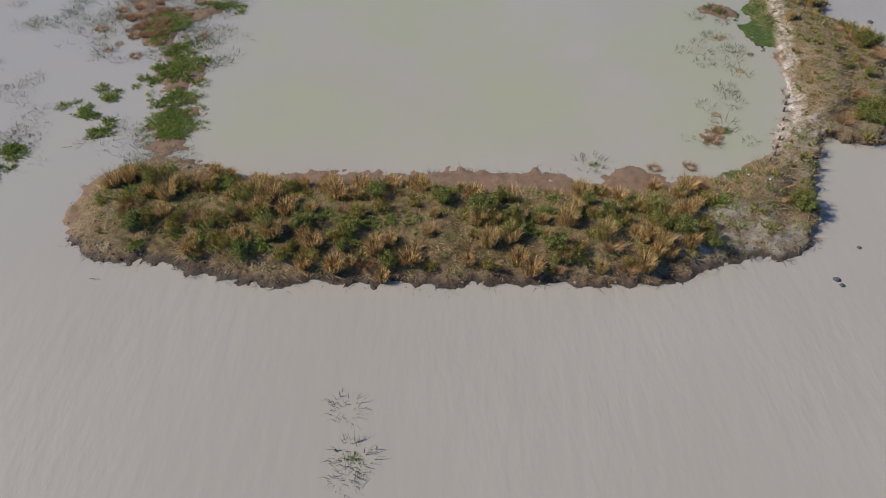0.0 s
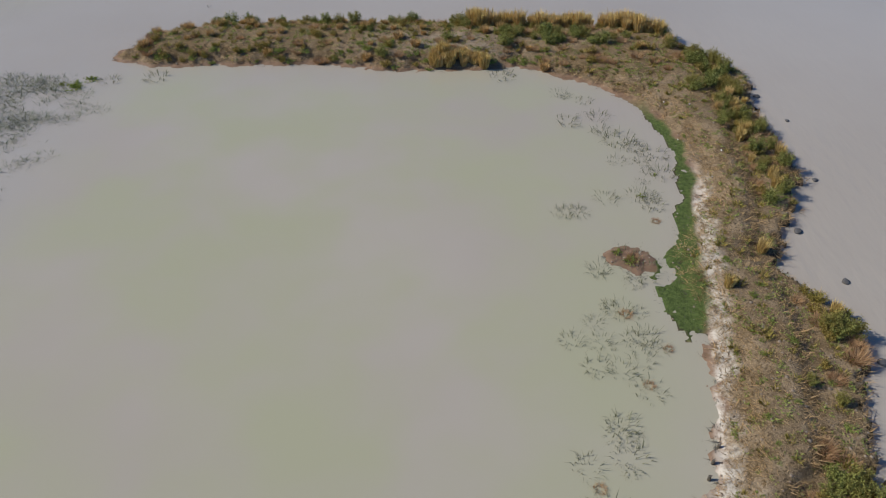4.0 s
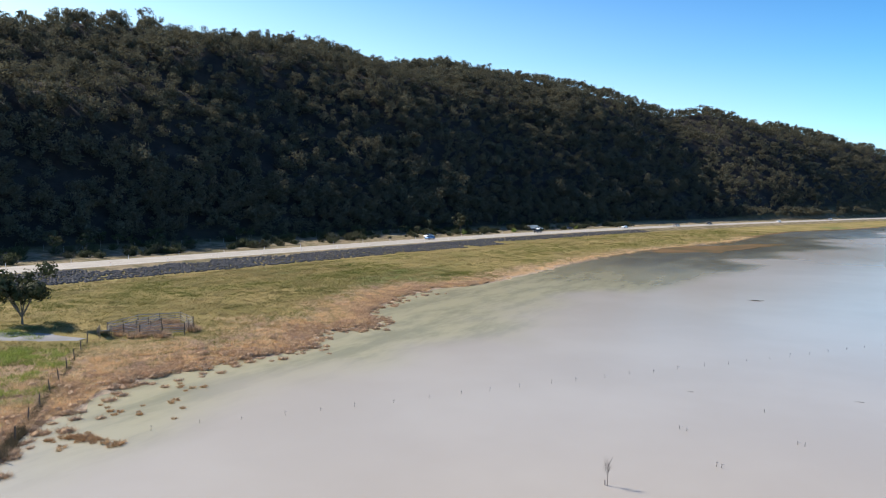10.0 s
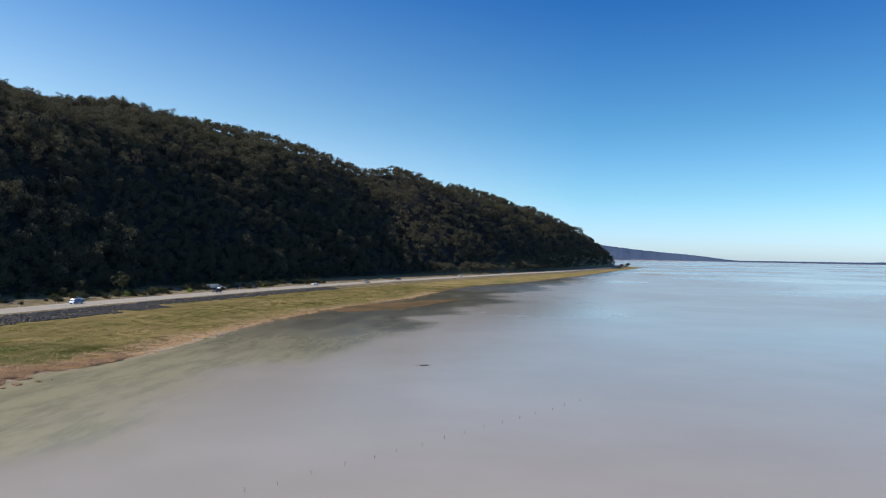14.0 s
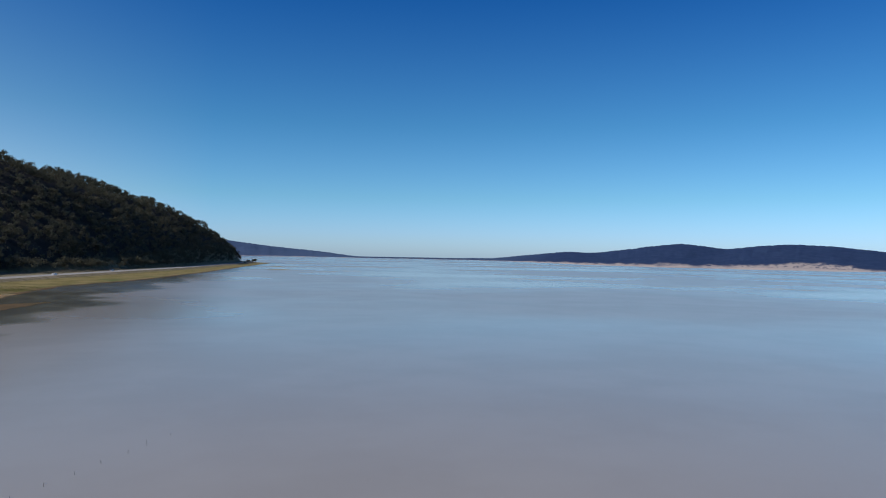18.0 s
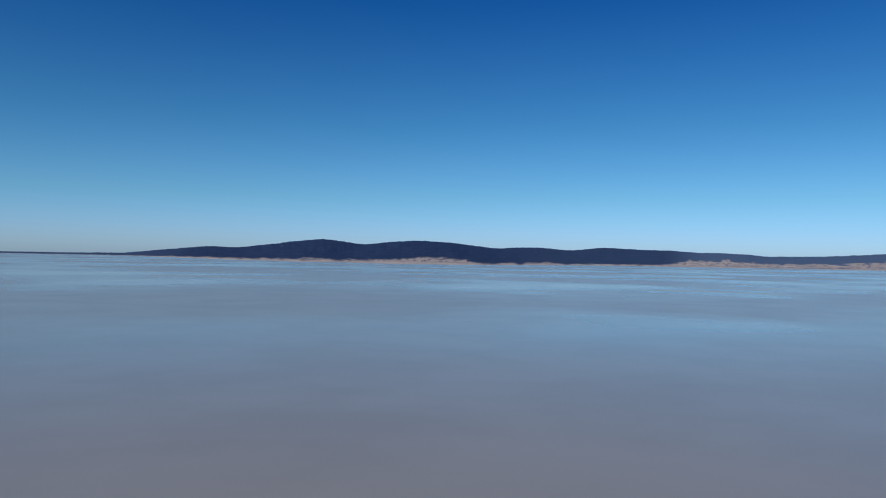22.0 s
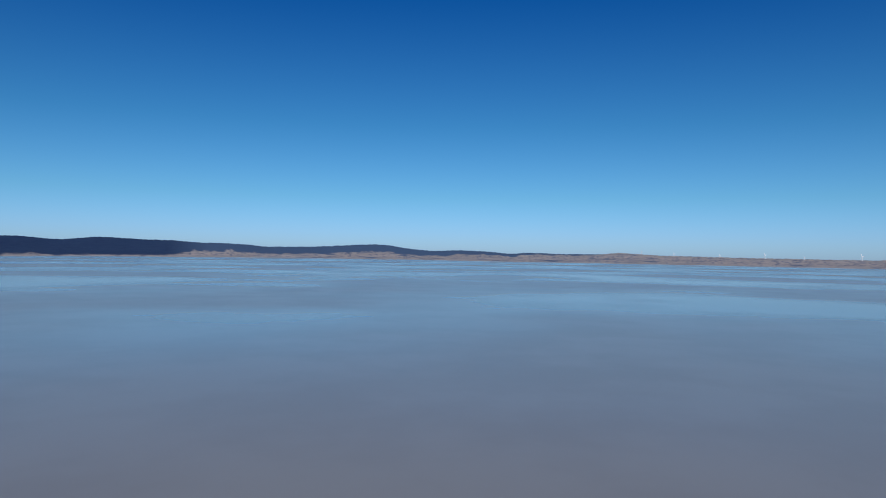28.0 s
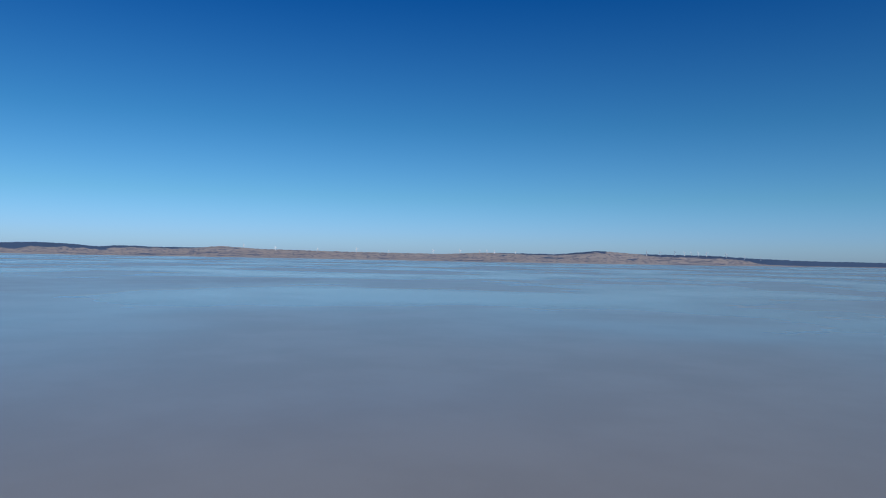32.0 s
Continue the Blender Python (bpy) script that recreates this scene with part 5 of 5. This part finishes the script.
# ---- stock yards ----
def yard_panel(a, b, rails=4, tall=1.4):
    """A stretch of rail fence: posts and rails."""
    a, b = Vector((*a, float(land_height(*a)))), Vector((*b, float(land_height(*b))))
    ob = tagged(new("yard_fence"), "weathered grey timber rail fence of old stock yards", "fence", "stock yard fences")
    ob.location = a
    w = b - a
    n = max(1, round(w.length / 2.4))
    for i in range(n + 1):
        q = w * (i / n)
        part("post", joined([rod(q + Vector((0, 0, -0.4)), q + Vector((0.02 * (i % 3 - 1), 0.01, tall + 0.12)), 0.07, 0.055, 7)]), POST, ob)
    for i in range(rails):
        h = 0.35 + i * (tall - 0.4) / (rails - 1)
        bm = box(w.length, 0.04, 0.09, (w.length / 2, 0.07, 0), 0.012)
        bm.transform(Matrix.Translation((0, 0, h)) @ w.to_track_quat("X", "Z").to_matrix().to_4x4() @ Matrix.Rotation(radians(0.6 * ((i * 7) % 3 - 1)), 4, "Y"))
        part("rail", bm, RAIL, ob)
    return ob


corners = ((-62.0, 105.6), (-57.0, 106.6), (-53.4, 110.6), (-56.2, 114.6), (-60.4, 116.2), (-63.4, 111.4))
for a, b in zip(corners, corners[1:] + corners[:1]):
    yard_panel(a, b)
yard_panel((-59.5, 106.1), (-61.6, 113.6))
yard_panel((-57.0, 106.6), (-59.2, 111.8))
ramp = tagged(new("loading_ramp"), "pale weathered stock loading ramp beside the yards", "ramp")
part("deck", box(1.1, 3.6, 0.08, (0, 0, 0), 0.01), RAIL, ramp).matrix_basis = pose(0, 0, 0.55, -16, 0, 0)
for sx in (-0.58, 0.58):
    for h in (0.35, 0.7):
        part("side_rail", box(0.05, 3.6, 0.1, (sx, 0, h), 0.01), RAIL, ramp).matrix_basis = pose(0, 0, 0.55, -16, 0, 0)
    for yy2, zz2 in ((-1.6, 1.75), (0.0, 1.35), (1.6, 0.9)):
        part("post", rod((sx * 1.1, yy2, -0.3), (sx * 1.1, yy2, zz2), 0.06, 0.05, 6), POST, ramp)
ramp.matrix_basis = pose(-61.0, 104.4, float(land_height(-61.0, 104.4)), 0, 0, 60)
DRYW = [arrays("yard_weeds", *blades(200, 1.0, 0.7, 1.0, 0.022, s + 400, 0.5, 0.6), MAUVE) for s in range(3)]
for i in range(34):
    x, y = g.uniform(-63, -54), g.uniform(105.5, 115)
    ob = new("yard_weeds", DRYW[i % 3])
    s = g.uniform(0.8, 1.4)
    ob.matrix_basis = pose(x, y, float(land_height(x, y)), 0, 0, g.uniform(0, 360)) @ Matrix.Diagonal((s, s, s, 1))
    tagged(ob, "tall dry brown weeds overgrowing the stock yards", "weeds", "yard weeds")


# ---- drowned fence, stumps, sapling and drift in the lake ----
def lake_post(x, y, tall, lean, wood=POST, r=0.016):
    ob = tagged(new("fence_post"), "thin dark fence post standing in the lake", "post", "drowned fence")
    a = g.uniform(0, 6.28)
    part("stake", rod((0, 0, -0.6), (math.cos(a) * lean, math.sin(a) * lean, tall), r, r * 0.8, 6), wood, ob)
    part("wire_stub", rod((0, 0, tall * 0.7), (0.16, 0.12, tall * 0.66), 0.012, 0.01, 5), STEEL, ob, "rusty wire stub")
    ob.location = (x, y, 0)
    return ob


for i in range(30):
    f = i / 16
    x, y = -27.2 + 33.5 * f + g.normal(0, .15), 84.2 + 42.6 * f + g.normal(0, .2)
    lake_post(x, y, g.uniform(0.3, 0.55), g.uniform(0, 0.16))
for x, y, h in ((10.0, 105.7, .45), (10.4, 105.6, .4), (13.6, 98.7, .5), (14.0, 98.6, .42), (17.1, 87.4, .5), (17.5, 87.3, .4), (18.7, 106.5, .4), (19.1, 106.4, .4), (15.8, 114.2, .4),
                (-9.8, 69.4, .25), (9.3, 80.0, .35), (27.5, 100, .3), (30.3, 120.5, .35)):
    lake_post(x, y, h * 0.8, 0.12, r=0.024)


def dead_sapling(x, y, tall):
    ob = tagged(new("dead_sapling"), "leafless grey drowned sapling standing in the lake", "dead tree")
    h = np.random.default_rng(17)
    part("trunk", rod((0, 0, -0.5), (0.06, 0.02, tall * 0.75), 0.03, 0.012, 6), TWIG, ob)
    for i in range(26):
        z = tall * h.uniform(0.3, 0.74)
        a = h.uniform(0, 6.28)
        l = tall * h.uniform(0.18, 0.36)
        root = Vector((0.06 * z / (tall * .75), 0.02 * z / (tall * .75), z))
        tip = root + Vector((math.cos(a) * l * .6, math.sin(a) * l * .6, l * .9))
        fork = root.lerp(tip, 0.55)
        off = Vector((h.normal(0, .1), h.normal(0, .1), l * .35))
        part("branch", joined([rod(root, tip, 0.009, 0.004, 5), rod(fork, fork + off, 0.006, 0.003, 4)]), TWIG, ob)
    part("side_stem", rod((-0.12, 0.05, -0.4), (-0.16, 0.04, 0.35), 0.035, 0.03, 6), TWIG, ob)
    ob.location = (x, y, 0)
    return ob


dead_sapling(7.67, 91.45, 2.0)


def drift(x, y, size, n, seed):
    ob = tagged(new("driftwood"), "low tangle of dark driftwood in the lake", "driftwood", "drift")
    h = np.random.default_rng(seed)
    for i in range(n):
        a, l = h.uniform(-0.5, 0.5), size * h.uniform(0.3, 0.8)
        c = Vector((h.uniform(-.6, .6) * size, h.uniform(-.2, .2) * size, 0.03))
        w = Vector((math.cos(a), math.sin(a), h.uniform(-0.05, 0.3))) * l / 2
        part("branch", rod(c - w, c + w, 0.05 * size / 2, 0.02 * size / 2, 6), DARKSTEM, ob)
    ob.location = (x, y, 0)
    return ob


drift(9.8, 189.0, 2.2, 9, 1)
drift(23.5, 122.5, 0.6, 4, 2)
drift(-13.6, 18.3, 0.35, 3, 3)
drift(24.4, 60.5, 0.7, 5, 4)
drift(9.0, 118.0, 0.6, 3, 5)


def wet_stone(x, y, size, seed, label):
    v, f = lump(seed, 2, 0.45)
    ob = new("wet_stone", arrays("wet_stone", v * size, f, RIPRAP, smooth=False))
    ob.location = (x, y, 0.02)
    return tagged(ob, label, "stone", "stones in the lake")


for i, (x, y, s) in enumerate(((24.6, 43.4, 0.45), (27.7, 53.6, 0.28), (15.3, 18.8, 0.28), (15.4, 18.5, 0.22), (25.4, 40.0, 0.4), (27.0, 47.6, 0.35), (16.9, 20.6, 0.2), (26.9, 56.5, 0.5), (24.9, 35.5, 0.45))):
    wet_stone(x, y, s, 500 + i, "dark wet stone just above the lake water")

# posts of the old fence line on the shore, stumps along the pond edge
shore_post = tagged(new("old_fence_post"), "leaning grey timber post in shore weeds", "post", "old shore fence")
part("stake", rod((0, 0, -0.4), (0.05, 0.03, 1.25), 0.07, 0.055, 7), POST, shore_post)
part("cap", rod((0.05, 0.03, 1.25), (0.052, 0.031, 1.28), 0.05, 0.03, 7), TWIG, shore_post, "split weathered top")
for i in range(10):
    x, y = FENCE_A + (FENCE_B - FENCE_A) * (i / 9)
    m = pose(x, y, float(land_height(x, y)), 3 * math.sin(i), 2, 40 * i)
    ob = shore_post if i == 0 else copy_thing(shore_post, m)
    ob.matrix_basis = m
for i, (x, y) in enumerate(((17.67, 31.6), (17.3, 31.0), (17.05, 30.4), (16.7, 29.5), (16.35, 28.6), (16.0, 27.9), (15.7, 27.3), (15.3, 26.6), (14.9, 26.0))):
    ob = tagged(new("stump"), "dark rotted fence stump at the pond edge", "stump", "pond edge stumps")
    part("wood", rod((0, 0, -0.3), (0.03 * math.sin(i * 2), 0.02, 0.16 + 0.03 * (i % 3)), 0.075, 0.05, 7), DARKSTEM, ob)
    part("broken_top", rod((0.03 * math.sin(i * 2), 0.02, 0.15), (0.05, 0.03, 0.25 + 0.03 * (i % 2)), 0.035, 0.012, 5), TWIG, ob, "splintered grey top")
    ob.location = (x, y, max(float(bank_height(np.array([x]), np.array([y]))[0]), 0.0))

# mud shoals with reeds off the shore
SHOALS = [arrays("reed_clump", *blades(160, 0.5, 0.5, 1.1, 0.016, s + 420, 0.6, 0.3), RUST) for s in range(3)]
for cx, cy2, n, r in ((-29.6, 80.2, 26, 1.2), (-31.5, 78.5, 8, 1.0), (-33.5, 86.0, 10, 1.6), (-35.5, 94.0, 8, 1.4), (-33, 90, 6, 1.2)):
    q = np.stack((cx + g.normal(0, r, n), cy2 + g.normal(0, r * .5, n), np.full(n, -0.03)), 1)
    for x, y, z in q:
        ob = new("reed_clump", SHOALS[g.integers(len(SHOALS))])
        s = g.uniform(0.5, 1.1) * (0.75 if n < 20 else 1)
        ob.matrix_basis = pose(x, y, z, 0, 0, g.uniform(0, 360)) @ Matrix.Diagonal((s, s, s, 1))
        tagged(ob, "brown dead reed clump on a mud shoal", "reeds", "shoal reeds")

# pale litter on the levee
LITTER = plain("pale_litter", (0.78, 0.77, 0.74), 0.6, vary=0.1)
for i, (x, y) in enumerate(((22.1, 54.05), (20.9, 54.9), (22.6, 49.3), (20.9, 51.2), (13.4, 24.6), (14.1, 24.0), (21.6, 47.2), (23.1, 57.4))):
    v, f = lump(600 + i, 1, 0.5)
    ob = new("litter", arrays("litter", v * 0.11, f, LITTER))
    ob.location = (x, y, float(bank_height(np.array([x]), np.array([y]))[0]) + 0.04)
    tagged(ob, "small white scrap of litter on the levee", "litter", "levee litter")


# ---- vehicles, guide posts ----
def car(paint, label):
    """A sedan, nose along +y."""
    ob = tagged(new("car"), label, "car", "cars on the highway")
    bm = bmesh.new()
    prof = ((-2.2, 0.35), (-2.25, 0.75), (-2.0, 0.95), (-1.3, 1.0), (-0.75, 1.42), (0.45, 1.45), (1.15, 1.0), (2.05, 0.85), (2.25, 0.6), (2.2, 0.35))
    for w in (-0.88, 0.88):
        for y, z in prof:
            bm.verts.new((w * (0.82 if z > 1.2 else 1.0), y, z))
    bm.verts.ensure_lookup_table()
    n = len(prof)
    bm.faces.new([bm.verts[i] for i in range(n)])
    bm.faces.new([bm.verts[n + i] for i in reversed(range(n))])
    for i in range(n):
        j = (i + 1) % n
        bm.faces.new((bm.verts[i], bm.verts[n + i], bm.verts[n + j], bm.verts[j]))
    bmesh.ops.bevel(bm, geom=bm.edges[:], offset=0.05, segments=2, affect="EDGES")
    bmesh.ops.recalc_face_normals(bm, faces=bm.faces[:])
    body = part("body", bm, paint, ob)
    part("windscreen", box(1.35, 0.75, 0.02, (0, 0, 0), 0.005), GLASS, body).matrix_basis = pose(0, 0.82, 1.24, -33, 0, 0)
    part("rear_window", box(1.3, 0.65, 0.02, (0, 0, 0), 0.005), GLASS, body).matrix_basis = pose(0, -1.04, 1.24, 37, 0, 0)
    for s in (-1, 1):
        part("side_window", box(0.02, 1.35, 0.3, (s * 0.80, -0.15, 1.2), 0.005), GLASS, body)
        part("headlight", box(0.35, 0.06, 0.14, (s * 0.62, 2.2, 0.7), 0.02), WHITE, body)
        part("tail_light", box(0.3, 0.06, 0.14, (s * 0.66, -2.22, 0.78), 0.02), plain("red_lens", (0.35, 0.02, 0.02), 0.3), body)
        for y in (-1.35, 1.4):
            wheel = part("wheel", rod((s * 0.72, y, 0.32), (s * 0.92, y, 0.32), 0.32, 0.32, 14), RUBBER, ob)
            part("rim", rod((s * 0.90, y, 0.32), (s * 0.935, y, 0.32), 0.19, 0.17, 10), STEEL, wheel)
    return ob


PAINTS = {"white": WHITE, "blue": plain("blue_car_paint", (0.10, 0.22, 0.42), 0.25, 0.3), "dark": plain("dark_car_paint", (0.03, 0.03, 0.035), 0.25, 0.3), "silver": plain("silver_car_paint", (0.5, 0.5, 0.52), 0.3, 0.6)}
made = {k: car(v, f"{k} car driving on the highway") for k, v in PAINTS.items()}
spots = (("blue", 279, 9.5), ("dark", 352, 9.5), ("white", 428, 9.5), ("silver", 471, 4.2), ("dark", 520, 9.5), ("white", 600, 4.2), ("silver", 700, 9.5), ("white", 372, 20.5), ("silver", 292, 19.5), ("dark", 396, 20.0))
seen = set()
for kind, y, u in spots:
    x = float(road_x(y) - u / road_lean(y))
    dx = float(road_x(y + 5) - road_x(y - 5)) / 10
    z = ROAD_Z + 0.04 if u < ROAD_W else float(land_height(x, y))
    m = pose(x, y, z, 0, 0, math.degrees(-math.atan(dx)) + (180 if u > 7 else 0))
    ob = made[kind] if kind not in seen else copy_thing(made[kind], m)
    seen.add(kind)
    ob.matrix_basis = m
    if u > ROAD_W:
        tagged(ob, f"{kind} car parked on the gravel verge", "car", "parked cars")

truck = tagged(new("truck"), "white box truck parked on the verge below the ridge", "truck")
box_part = part("cargo_box", box(2.5, 6.5, 2.5, (0, -0.8, 2.1), 0.05), PAINTS["silver"], truck)
cab = part("cab", box(2.3, 1.9, 2.0, (0, 3.5, 1.55), 0.15), PAINTS["silver"], truck)
part("windscreen", box(2.0, 0.04, 0.8, (0, 4.46, 1.95), 0.01), GLASS, cab)
for s in (-1, 1):
    for y in (-3.0, -1.9, 3.3):
        wheel = part("wheel", rod((s * 0.9, y, 0.48), (s * 1.22, y, 0.48), 0.48, 0.48, 14), RUBBER, truck)
        part("rim", rod((s * 1.2, y, 0.48), (s * 1.24, y, 0.48), 0.28, 0.25, 10), STEEL, wheel)
ty = 372.0
truck.matrix_basis = pose(float(road_x(ty) - 24 / road_lean(ty)), ty, float(land_height(road_x(ty) - 24 / road_lean(ty), ty)), 0, 0, -16) @ Matrix.Diagonal((0.8, 0.95, 0.7, 1))


def guide_post():
    ob = tagged(new("guide_post"), "slim white roadside guide post with reflector", "guide post", "guide posts")
    part("blade", box(0.12, 0.05, 1.15, (0, 0, 0.45), 0.01), WHITE, ob)
    part("reflector", box(0.08, 0.02, 0.16, (0, -0.034, 0.85), 0.004), plain("red_reflector", (0.5, 0.04, 0.03), 0.3), ob)
    return ob


gp = guide_post()
for i, (y, u) in enumerate([(y, u) for y in range(95, 520, 14) for u in (0.2, ROAD_W + 0.3)]):
    m = pose(float(road_x(y) - u / road_lean(y)), y, ROAD_Z - 0.05, 0, 0, 10)
    ob = gp if i == 0 else copy_thing(gp, m)
    ob.matrix_basis = m

# wire fence below the ridge: stakes only
stake = tagged(new("boundary_post"), "grey steel boundary fence post at the ridge foot", "post", "boundary fence")
part("stake", rod((0, 0, -0.2), (0, 0, 1.5), 0.05, 0.05, 6), RAIL, stake)
for i, y in enumerate(range(110, 330, 5)):
    x = float(road_x(y) - 40 / road_lean(y))
    m = pose(x, y, float(land_height(x, y)))
    ob = stake if i == 0 else copy_thing(stake, m)
    ob.matrix_basis = m

# bright green shrubs on the verge
BRIGHT = [arrays("bright_shrub", *bush(520, 2.6, 1.6, 0.3, s + 700), LOWGREEN) for s in range(2)]
for i, (y, u, s) in enumerate(((318, 22, 1.0), (352, 21, 0.9), (402, 20, .8))):
    x = float(road_x(y) - u / road_lean(y))
    ob = new("bright_shrub", BRIGHT[i % 2])
    ob.matrix_basis = pose(x, y, float(land_height(x, y)) - 0.05, 0, 0, 70 * i) @ Matrix.Diagonal((s, s, s, 1))
    tagged(ob, "bright green leafy shrub on the road verge", "shrub", "verge scrub")

# tall gums on the headland
for i in range(9):
    y = 1180 + 26 * i + g.uniform(-8, 8)
    x = float(road_x(y) + g.uniform(2, 8))
    s = g.uniform(0.6, 1.1)
    copy_thing(gums[i % 4], pose(x, y, float(land_height(x, y)) - 0.2, 0, 0, g.uniform(0, 360))).scale = (s, s, s)
# low grassy islets off the headland
for cx, cy2, rx, ry in ((196, 878, 17, 9), (232, 1060, 12, 7)):
    an, ra = np.meshgrid(np.linspace(0, 2 * np.pi, 41), np.linspace(0, 1, 7))
    wob = 1 + 0.25 * value_noise(np.cos(an) * 3, np.sin(an) * 3, 0.8, 95)
    v = np.stack((cx + rx * ra * wob * np.cos(an), cy2 + ry * ra * wob * np.sin(an), 0.5 - 0.7 * ra ** 2), -1).reshape(-1, 3)
    ob = new("islet_ground", arrays("islet_ground", v, grid_faces(7, 41), FIELD, smooth=True))
    tagged(ob, "low grassy islet in the lake", "islet", kind="structure")
